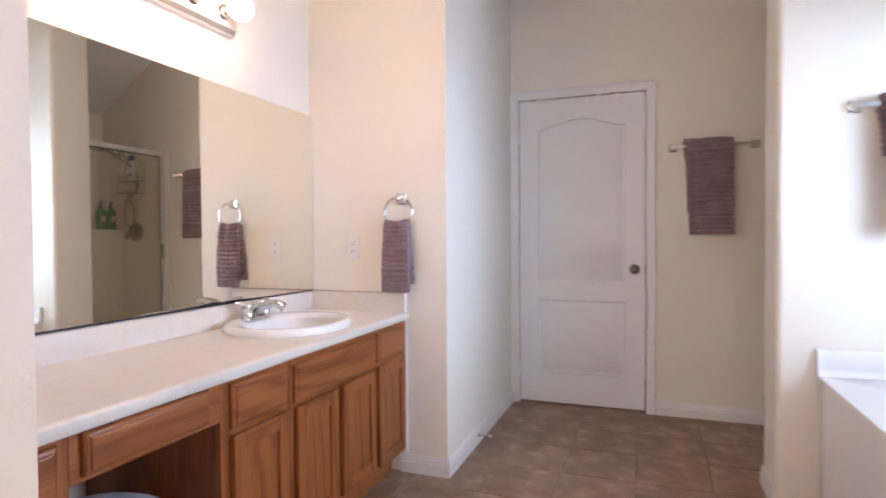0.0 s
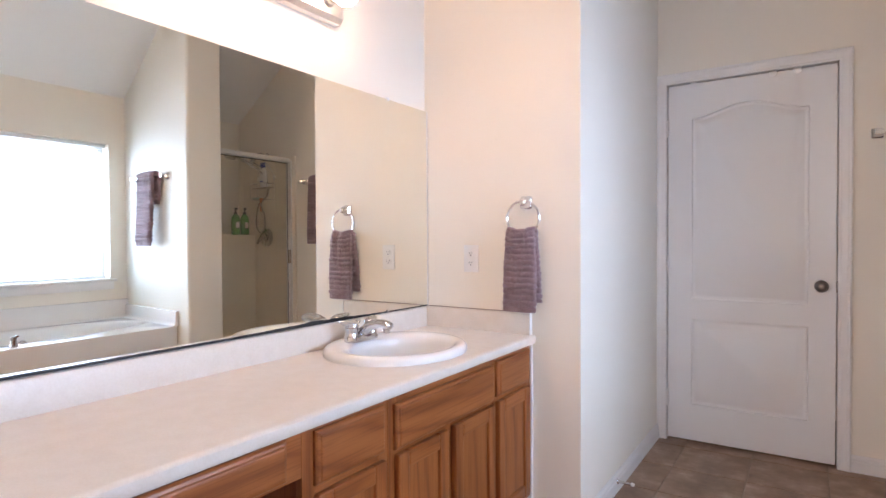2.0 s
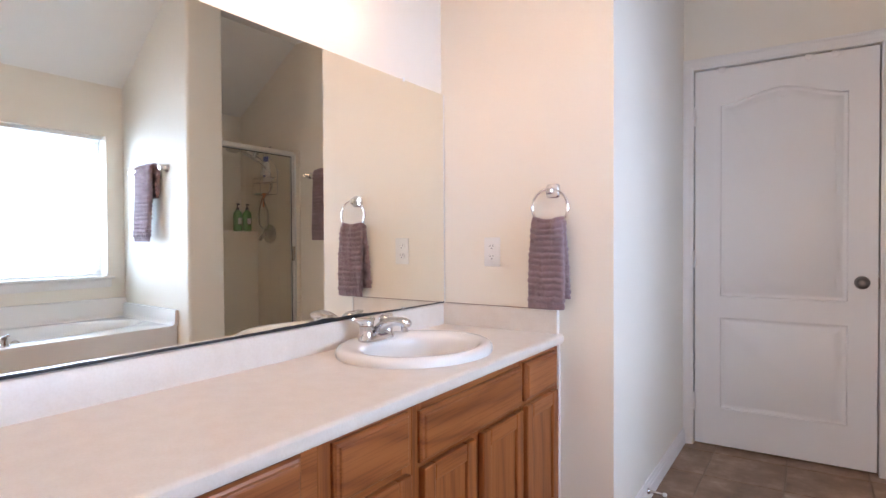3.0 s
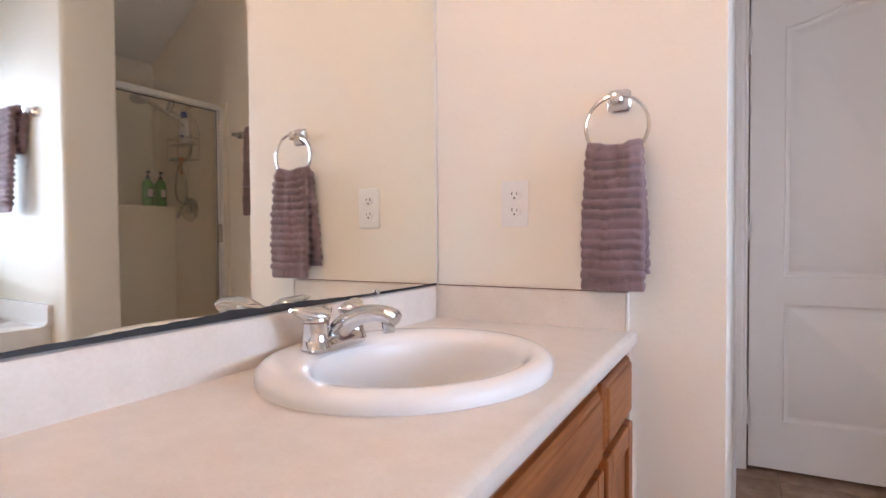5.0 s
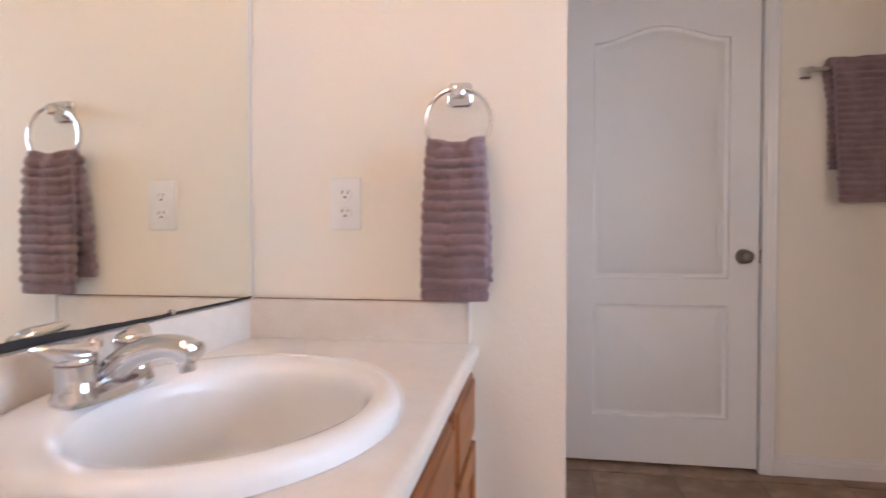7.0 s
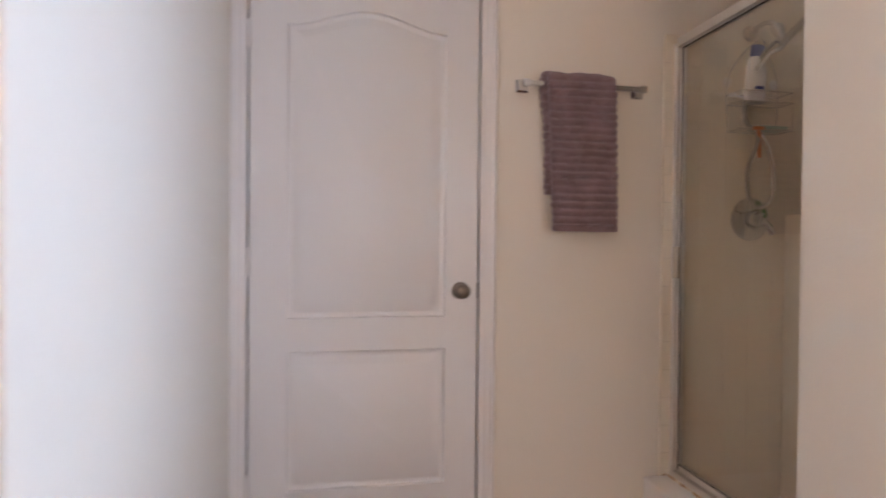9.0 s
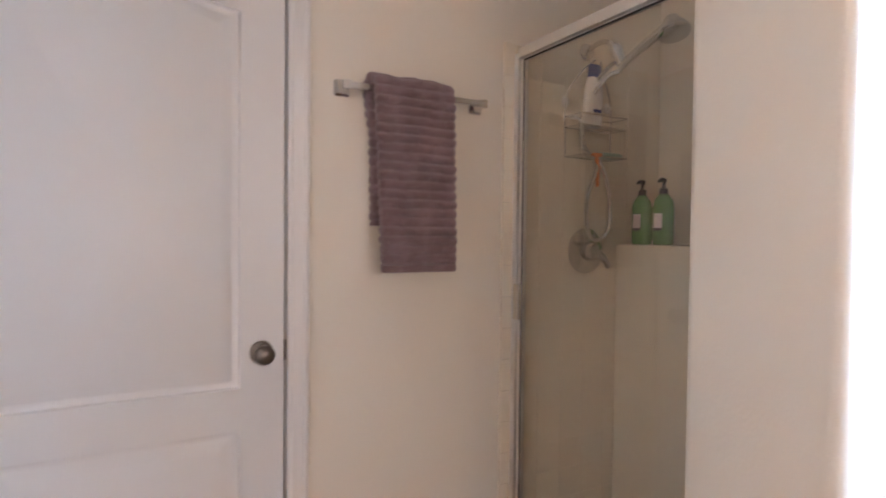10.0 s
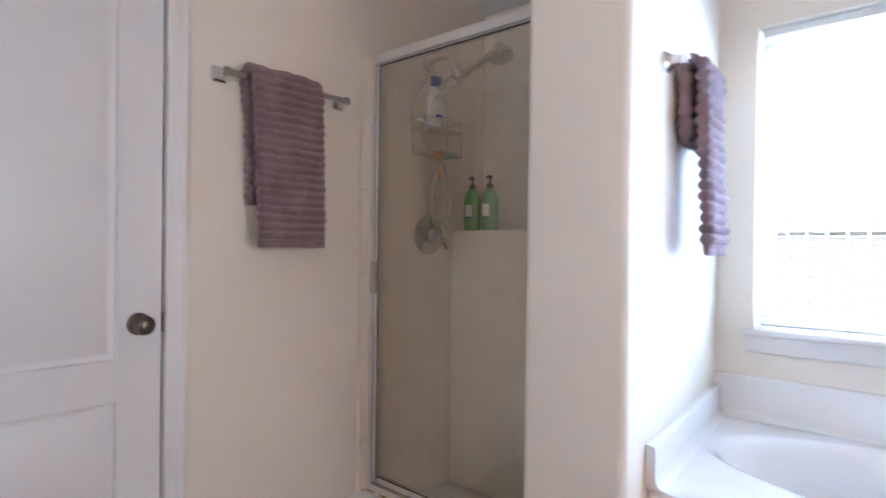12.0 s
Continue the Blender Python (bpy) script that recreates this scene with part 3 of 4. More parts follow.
def window():
    root = thing("window_1", (XW, (WY0 + WY1) / 2, WZ0), "white window above the tub with lowered open mini blinds", "window", kind="structure")
    x = XW + 0.10
    for y0, y1, z0, z1 in ((WY0, WY1, WZ0, WZ0 + 0.04), (WY0, WY1, WZ1 - 0.04, WZ1), (WY0, WY0 + 0.04, WZ0 + 0.04, WZ1 - 0.04), (WY1 - 0.04, WY1, WZ0 + 0.04, WZ1 - 0.04)):
        part("window_frame", boxed(x, x + 0.04, y0, y1, z0, z1, 0.004), TRIM, root, smooth=False)
    pane = part("pane", boxed(x + 0.015, x + 0.021, WY0 + 0.04, WY1 - 0.04, WZ0 + 0.04, WZ1 - 0.04), GLASS, root, smooth=False)
    pane.visible_shadow = False
    part("window_sill", boxed(XW - 0.035, XW + 0.10, WY0 - 0.035, WY1 + 0.035, WZ0 - 0.014, WZ0 + 0.006, 0.005), TRIM, root)
    part("apron", boxed(XW - 0.016, XW - 0.0005, WY0 - 0.02, WY1 + 0.02, WZ0 - 0.075, WZ0 - 0.014, 0.004), TRIM, root)
    blind = thing("window_blind", (XW + 0.05, (WY0 + WY1) / 2, WZ1), "white aluminium mini blind, lowered with slats open", "blind")
    part("head_rail", boxed(XW + 0.030, XW + 0.058, WY0 + 0.012, WY1 - 0.012, WZ1 - 0.030, WZ1 - 0.002, 0.002), PLASTIC, blind)
    part("bottom_rail", boxed(XW + 0.034, XW + 0.058, WY0 + 0.015, WY1 - 0.015, WZ0 + 0.014, WZ0 + 0.024, 0.003), PLASTIC, blind)
    bm = bmesh.new()
    prof = [(-0.012, 0.0), (-0.006, 0.0018), (0, 0.0024), (0.006, 0.0018), (0.012, 0.0)]
    lo = [[bm.verts.new((u, y, v)) for u, v in prof] for y in (WY0 + 0.018, WY1 - 0.018)]
    hi = [[bm.verts.new((u, y, v + 0.0005)) for u, v in prof] for y in (WY0 + 0.018, WY1 - 0.018)]
    for r in (lo, hi):
        for i in range(4):
            bm.faces.new((r[0][i], r[0][i + 1], r[1][i + 1], r[1][i]))
    for i in (0, 4):
        bm.faces.new((lo[0][i], lo[1][i], hi[1][i], hi[0][i]))
    me = wrap(bm)
    me.materials.append(PLASTIC)
    z = WZ0 + 0.034
    while z < WZ1 - 0.036:
        s = new("slat", me)
        s.parent = blind
        s.matrix_parent_inverse = blind.matrix_basis.inverted()
        s.location = (XW + 0.046, 0, z)
        z += 0.0205
    for y in (WY0 + 0.12, (WY0 + WY1) / 2, WY1 - 0.12):
        part("ladder_cord", tube(bmesh.new(), [(XW + 0.046, y, WZ0 + 0.02), (XW + 0.046, y, WZ1 - 0.02)], 0.0008, 5), PLASTIC, blind)


window()
solid("ground", boxed(XB + 0.15, 40, -30, 40, -0.3, -0.15), paint("lawn", (0.10, 0.13, 0.05), 0.95, 1.0), "pale dry lawn outside the window", "ground", kind="structure", smooth=False)
FENCE = paint("grey_cedar", (0.46, 0.41, 0.35), 0.85, 1.0)


def fence():
    root = thing("fence", (5.0, 1.5, -0.15), "weathered wooden privacy fence outside the window", "fence")
    me = wrap(boxed(5.0, 5.02, -0.068, 0.068, -0.15, 1.46, 0.004, 1), False)
    me.materials.append(FENCE)
    y = -3.0
    while y < 7:
        b = new("board", me)
        b.parent = root
        b.matrix_parent_inverse = root.matrix_basis.inverted()
        b.location = (0, y, random.uniform(-0.01, 0.01))
        y += 0.145
    for z in (0.1, 1.30):
        part("fence_rail", boxed(4.96, 4.998, -3, 7, z, z + 0.09), FENCE, root, smooth=False)


fence()
solid("backdrop", boxed(12, 12.05, -22, 26, -0.5, 26), glow("bright_sky", (0.54, 0.79, 1.0), OUTSIDE), "bright hazy white sky beyond the fence", "sky", kind="structure", smooth=False)

# ---- bathtub ----
TX, TZ, TR = 0.595, 0.572, 0.674


def bathtub():
    root = thing("bathtub", ((TX + XW) / 2, (YT + YS) / 2, 0), "white acrylic garden bathtub with oval basin and raised splash rim", "bathtub")
    cx, cy, a, b = 1.040, 1.665, 0.315, 0.845
    y0, y1 = YT + 0.003, pier_y(XW) - 0.003
    n = 96
    bm = bmesh.new()
    outer = []
    for j in range(n):
        t = 2 * math.pi * (j + 0.5) / n
        c, s = math.cos(t), math.sin(t)
        k = 1 / max(abs(c), abs(s))
        outer.append((c * k, s * k))
    hx, mx = (XW - 0.003 - TX) / 2, (XW - 0.003 + TX) / 2

    def rim(ins, z):
        # the far end follows the pier
        row = []
        for u, v in outer:
            x = mx + (hx - ins) * u
            lo, hi = y0 + ins, pier_y(x) - 0.003 - ins
            row.append(bm.verts.new((x, (lo + hi) / 2 + (hi - lo) / 2 * v, z)))
        return row

    rows = [rim(0, 0.001), rim(0, TZ - 0.012), rim(0.004, TZ - 0.003), rim(0.012, TZ)]
    for k, h in ((1.06, 0.0), (1.02, 0.001), (0.99, -0.004), (0.965, -0.016), (0.94, -0.05), (0.90, -0.15), (0.84, -0.27), (0.76, -0.34), (0.62, -0.375), (0.3, -0.385), (0.05, -0.387)):
        rows.append([bm.verts.new((cx + a * k * math.cos(2 * math.pi * (j + 0.5) / n), cy + b * k * math.sin(2 * math.pi * (j + 0.5) / n), TZ + h)) for j in range(n)])
    for r, q in zip(rows, rows[1:]):
        ring_faces(bm, r, q)
    bm.faces.new(rows[-1])
    part("tub_shell", bm, ACRYL, root)
    # upstands with a cove at the deck and a rounded top
    cove = [(0.003, TZ - 0.002), (0.052, TZ - 0.002), (0.052, TZ + 0.001), (0.040, TZ + 0.004), (0.032, TZ + 0.012), (0.028, TZ + 0.026), (0.027, TR - 0.010), (0.024, TR - 0.003), (0.018, TR), (0.003, TR)]
    for name, p, q, o, lift in (("side_splash", (TX + 0.004, pier_y(TX)), (XW, pier_y(XW)), (-SKEW, -1), 0.0), ("back_splash", (XW, y0), (XW, y1), (-1, 0), 0.040), ("end_splash", (TX + 0.004, YT), (XW, YT), (0, 1), 0.0)):
        bm = bmesh.new()
        o = Vector((*o, 0)).normalized()
        ends = [[bm.verts.new(Vector((*e, z + (lift if z > TZ + 0.05 else 0))) + o * d) for d, z in cove] for e in (p, q)]
        ring_faces(bm, *ends)
        bm.faces.new(ends[0])
        bm.faces.new(ends[1])
        part(name, bm, ACRYL, root)
    bm = bmesh.new()
    lathe(bm, [(0.032, 0), (0.032, 0.006), (0.02, 0.010), (0.001, 0.010)], (cx + 0.262, cy + 0.18, TZ - 0.10), (-1, 0, 0.22), 24)
    part("overflow_plate", bm, CHROME, root, "chrome overflow plate")
    tap = thing("tub_faucet", (0.66, 1.47, TZ), "chrome deck-mounted tub faucet with two handles", "faucet")
    bm = bmesh.new()
    lathe(bm, [(0.03, 0), (0.03, 0.006), (0.02, 0.012), (0.018, 0.05), (0.02, 0.07), (0.012, 0.08)], (0.66, 1.47, TZ), n=24)
    tube(bm, curve([(0.66, 1.47, TZ + 0.05), (0.70, 1.47, TZ + 0.085), (0.76, 1.47, TZ + 0.085), (0.80, 1.47, TZ + 0.06)]), [0.016] * 24 + [0.012], 14)
    part("spout", bm, CHROME, tap)
    for y in (1.37, 1.57):
        bm = bmesh.new()
        lathe(bm, [(0.026, 0), (0.026, 0.006), (0.017, 0.012), (0.016, 0.04), (0.018, 0.05), (0.008, 0.056)], (0.66, y, TZ), n=24)
        tube(bm, curve([(0.66, y, TZ + 0.05), (0.64, y, TZ + 0.06), (0.61, y, TZ + 0.062)]), [0.011] * 16 + [0.007], 12, flat=0.6)
        part("handle", bm, CHROME, tap)


bathtub()

# ---- shower ----
SX, SZT, SZB = 0.722, 1.852, 0.235


def shower():
    curb = solid("shower_curb", boxed(0.60, 0.80, YH + 0.001, YD - 0.001, 0, 0.195, 0.012), ACRYL, "cream shower threshold curb with worn caulk", "curb", kind="structure")
    solid("shower_floor", boxed(0.8005, XB - 0.001, YH + 0.001, YD - 0.001, 0, 0.07, 0.006), ACRYL, "cream molded shower floor pan", "shower pan", kind="structure")
    bm = bmesh.new()
    lathe(bm, [(0.045, 0), (0.045, 0.003), (0.030, 0.004), (0.001, 0.003)], (0.98, 3.22, 0.0705), n=24)
    solid("shower_drain", bm, NICKEL, "round metal shower drain cover in the pan", "drain")
    # ledge in the corner that carries the bottles
    solid("shower_ledge", boxed(1.20, XB - 0.012, 3.25, YD - 0.012, 0.0705, 1.22, 0.012), WALL_TILE, "cream tiled corner shelf block in the shower", "shelf", kind="structure")
    bead = bmesh.new()
    tube(bead, [(0.698, YD - 0.018, 0.1975), (0.697, YH + 0.01, 0.1975)], 0.0045, 8)
    tube(bead, [(0.664, YD - 0.006, 0.02), (0.664, YD - 0.006, 0.195), (0.69, YD - 0.016, 0.198)], 0.005, 8)
    stain = Mat("rusty_caulk", (0.5, 0.3, 0.14), 0.7)
    stain.color(stain.ramp(stain.noise(26, 4), [(0.35, (0.36, 0.17, 0.06)), (0.5, (0.55, 0.40, 0.24)), (0.62, (0.72, 0.66, 0.56))]))
    part("caulk", bead, stain.m, curb, "brown stained caulk bead")
    door = thing("shower_door", (SX, (YH + YD) / 2, 0.195), "framed clear glass shower door with satin aluminium frame, closed", "shower door")
    y0, y1 = YH + 0.003, YD - 0.042
    part("wall_jamb", boxed(SX - 0.016, SX + 0.016, y1 + 0.004, YD - 0.0125, 0.196, SZT + 0.015, 0.002), ALU, door, smooth=False)
    part("pier_jamb", boxed(SX - 0.016, SX + 0.016, y0, y0 + 0.03, 0.196, SZT + 0.015, 0.002), ALU, door, smooth=False)
    part("header", boxed(SX - 0.02, SX + 0.02, y0 + 0.031, y1 + 0.0035, SZT - 0.005, SZT + 0.03, 0.003), ALU, door, smooth=False)
    part("track", boxed(SX - 0.022, SX + 0.022, y0 + 0.031, y1 + 0.0035, 0.196, 0.225, 0.003), ALU, door, smooth=False)
    for a, b, c, d in ((y1 - 0.02, y1, SZB - 0.004, SZT - 0.010), (y0 + 0.034, y0 + 0.054, SZB - 0.004, SZT - 0.010), (y0 + 0.055, y1 - 0.021, SZB - 0.004, SZB + 0.02), (y0 + 0.055, y1 - 0.021, SZT - 0.012, SZT - 0.006)):
        part("door_frame", boxed(SX - 0.010, SX + 0.010, a, b, c, d, 0.002), ALU, door, smooth=False)
    gasket = bmesh.new()
    box(gasket, SX - 0.012, SX - 0.010, y1 - 0.024, y1 - 0.019, SZB, SZT - 0.012)
    box(gasket, SX - 0.012, SX - 0.010, y0 + 0.05, y1 - 0.02, SZT - 0.018, SZT - 0.012)
    box(gasket, SX - 0.012, SX - 0.010, y0 + 0.05, y1 - 0.02, SZB + 0.019, SZB + 0.024)
    part("gasket", gasket, RUBBER, door, "black glazing gasket", smooth=False)
    part("glass", boxed(SX - 0.003, SX + 0.003, y0 + 0.05, y1 - 0.016, SZB + 0.015, SZT - 0.012), SHOWER_GLASS, door, smooth=False)
    part("latch", boxed(SX - 0.026, SX - 0.008, y1 - 0.024, y1 + 0.006, 0.965, 1.085, 0.003), NICKEL, door, "grey metal magnetic latch")


shower()


def shower_fittings():
    wy = YD - 0.012
    head = thing("hand_shower", (1.01, wy, 1.93), "chrome handheld shower head on a bent arm with hose", "shower head")
    bm = bmesh.new()
    lathe(bm, [(0.032, 0), (0.030, 0.006), (0.018, 0.014), (0.011, 0.018)], (1.01, wy, 1.93), (0, -1, 0), 24)
    part("flange", bm, NICKEL, head)
    part("arm", tube(bmesh.new(), curve([(1.01, wy, 1.93), (1.01, wy - 0.06, 1.945), (1.01, wy - 0.11, 1.935), (1.01, wy - 0.145, 1.90)]), 0.0095, 12), NICKEL, head)
    bm = bmesh.new()
    lathe(bm, [(0.013, 0), (0.021, 0.008), (0.022, 0.03), (0.017, 0.05), (0.021, 0.062), (0.017, 0.085), (0.010, 0.09)], (1.01, wy - 0.137, 1.915), (0, -0.45, -0.9), 24)
    part("bracket", bm, CHROME, head, "chrome diverter bracket")
    path = curve([(1.008, wy - 0.165, 1.825), (1.006, wy - 0.21, 1.85), (1.003, wy - 0.30, 1.885), (1.0, wy - 0.375, 1.91)])
    part("wand", tube(bmesh.new(), path, [0.012 + 0.006 * i / (len(path) - 1) for i in range(len(path))], 14), NICKEL, head)
    bm = bmesh.new()
    lathe(bm, [(0.010, -0.045), (0.022, -0.040), (0.030, -0.022), (0.047, 0.0), (0.050, 0.012), (0.046, 0.020), (0.034, 0.022), (0.001, 0.022)], (1.0, wy - 0.39, 1.893), (-0.1, -0.30, -0.95), 32)
    part("spray_head", bm, CHROME, head)
    hose = curve([(1.008, wy - 0.168, 1.82), (0.985, wy - 0.12, 1.80), (0.978, wy - 0.022, 1.70), (0.976, wy - 0.022, 1.58), (0.972, wy - 0.10, 1.50), (0.935, wy - 0.095, 1.38), (0.950, wy - 0.085, 1.27), (0.995, wy - 0.085, 1.235), (1.045, wy - 0.090, 1.28), (1.035, wy - 0.10, 1.39), (0.990, wy - 0.105, 1.50), (0.985, wy - 0.022, 1.58), (0.985, wy - 0.022, 1.72), (1.0, wy - 0.08, 1.82), (1.010, wy - 0.15, 1.86)], 8)
    part("hose", tube(bmesh.new(), hose, [0.0075 + 0.0009 * (i % 2) for i in range(len(hose))], 10), NICKEL, head, "ribbed metal hose")
    valve = thing("shower_valve", (1.02, wy, 1.195), "round chrome shower valve with lever handle", "valve")
    bm = bmesh.new()
    lathe(bm, [(0.085, 0), (0.085, 0.004), (0.075, 0.010), (0.045, 0.014), (0.040, 0.016)], (1.02, wy, 1.195), (0, -1, 0), 36)
    part("plate", bm, NICKEL, valve)
    bm = bmesh.new()
    lathe(bm, [(0.036, 0.012), (0.034, 0.04), (0.030, 0.058), (0.018, 0.066), (0.001, 0.067)], (1.02, wy, 1.195), (0, -1, 0), 28)
    part("cap", bm, CHROME, valve)
    part("lever", tube(bmesh.new(), curve([(1.02, wy - 0.05, 1.19), (1.05, wy - 0.062, 1.17), (1.075, wy - 0.066, 1.135)]), [0.014] * 16 + [0.009], 12), CHROME, valve)
    caddy = thing("shower_caddy", (1.01, wy - 0.02, 1.50), "wire shower caddy with two baskets hung on the arm", "caddy")
    W0, W1 = 0.905, 1.125
    for x in (W0, W1):
        part("side_wire", tube(bmesh.new(), curve([(1.01 + (x - 1.01) * 0.12, wy - 0.06, 1.885), (1.01 + (x - 1.01) * 0.5, wy - 0.03, 1.84), (x, wy - 0.012, 1.74), (x, wy - 0.012, 1.535)]), 0.0028, 6), NICKEL, caddy)
    for z in (1.68, 1.64, 1.535):
        d = 0.095
        loop = [(W0, wy - 0.012, z), (W1, wy - 0.012, z), (W1, wy - d, z), (W0, wy - d, z)]
        part("basket_wire", tube(bmesh.new(), loop, 0.0026, 6, True), NICKEL, caddy)
    for z, n in ((1.64, 8), (1.535, 8)):
        for i in range(1, n):
            x = W0 + (W1 - W0) * i / n
            part("floor_wire", tube(bmesh.new(), [(x, wy - 0.012, z), (x, wy - 0.095, z)], 0.0016, 5), NICKEL, caddy)
    for x in (W0, W1):
        part("front_wire", tube(bmesh.new(), [(x, wy - 0.095, 1.68), (x, wy - 0.095, 1.535)], 0.002, 5), NICKEL, caddy)
    for x in (W0 + 0.006, W1 - 0.006):
        bm = bmesh.new()
        lathe(bm, [(0.020, 0), (0.018, 0.004), (0.007, 0.010), (0.006, 0.016)], (x, wy, 1.735), (0, -1, 0), 20)
        part("suction_cup", bm, PLASTIC, caddy, "milky plastic suction cup")
    spare = thing("white_razor", (0.88, wy - 0.10, 1.665), "white plastic razor lying across the caddy wires", "razor")
    part("handle", tube(bmesh.new(), [(0.862, wy - 0.105, 1.656), (0.900, wy - 0.098, 1.648), (0.960, wy - 0.05, 1.6435)], [0.0035, 0.0040, 0.003], 10), PLASTIC, spare)
    part("head", boxed(0.846, 0.864, wy - 0.118, wy - 0.094, 1.650, 1.662, 0.002), PLASTIC, spare)
    soap = solid("soap_tray", boxed(0.99, 1.11, wy - 0.09, wy - 0.02, 1.538, 1.552, 0.005), Mat("green_soap", (0.35, 0.5, 0.42), 0.4).m, "pale green soap bar in the lower basket", "soap")
    bottle = thing("shampoo_bottle", (0.99, wy - 0.055, 1.643), "white shampoo bottle with blue cap, upside in the caddy", "bottle")
    bm = bmesh.new()
    lathe(bm, [(0.032, 0), (0.039, 0.004), (0.042, 0.02), (0.041, 0.12), (0.034, 0.165), (0.029, 0.176)], (0.99, wy - 0.055, 1.6435), (0.05, 0, 1), 24, 1.0, 0.62)
    part("body", bm, Mat("glossy_white", (0.9, 0.9, 0.9), 0.2).m, bottle)
    bm = bmesh.new()
    lathe(bm, [(0.028, 0.1765), (0.029, 0.18), (0.028, 0.215), (0.024, 0.222), (0.001, 0.223)], (0.99, wy - 0.055, 1.6435), (0.05, 0, 1), 24, 1.0, 0.62)
    part("cap", bm, BLUE, bottle, "blue cap")
    part("label", boxed(0.972, 1.008, wy - 0.0828, wy - 0.0815, 1.690, 1.702), BLUE, bottle, "blue printed band", smooth=False)
    razor = thing("razor", (0.97, wy - 0.10, 1.46), "orange plastic razor hanging from the caddy", "razor")
    part("handle", tube(bmesh.new(), [(0.972, wy - 0.10, 1.535), (0.975, wy - 0.102, 1.49), (0.978, wy - 0.10, 1.425)], [0.005, 0.007, 0.006], 10), ORANGE, razor)
    part("head", boxed(0.952, 0.992, wy - 0.108, wy - 0.094, 1.531, 1.543, 0.002), ORANGE, razor)
    for ob in (head, valve, caddy, spare, soap, bottle, razor):
        ob.location.x += 0.025
    lotion = None
    for y in (3.600, 3.502):
        at = Vector((1.262, y, 1.2205))
        if lotion:
            copy_thing(lotion, Matrix.Translation(at))
            continue
        lotion = thing("pump_bottle", at, "green pump bottle with white label on the shower ledge", "bottle", "pump bottles on the ledge")
        bm = bmesh.new()
        lathe(bm, [(0.030, 0), (0.036, 0.004), (0.038, 0.015), (0.038, 0.135), (0.034, 0.160), (0.022, 0.178), (0.014, 0.185)], at, n=28, sx=0.72, sy=1.12)
        part("body", bm, GREEN, lotion)
        part("label", boxed(at.x - 0.0292, at.x - 0.0278, at.y - 0.018, at.y + 0.018, at.z + 0.055, at.z + 0.115, 0.0004, 1), PLASTIC, lotion, "white label", smooth=False)
        part("label_band", boxed(at.x - 0.0297, at.x - 0.0293, at.y - 0.018, at.y + 0.018, at.z + 0.052, at.z + 0.062), DARK, lotion, "dark printed band", smooth=False)
        bm = bmesh.new()
        lathe(bm, [(0.015, 0.1855), (0.015, 0.205), (0.006, 0.208), (0.005, 0.232)], at, n=18)
        tube(bm, [at + Vector((0.008, 0, 0.236)), at + Vector((-0.012, 0, 0.238)), at + Vector((-0.034, -0.006, 0.230))], [0.008, 0.008, 0.005], 10)
        part("pump", bm, RUBBER, lotion, "dark pump top")


shower_fittings()

# ---- faucet on the sink ----


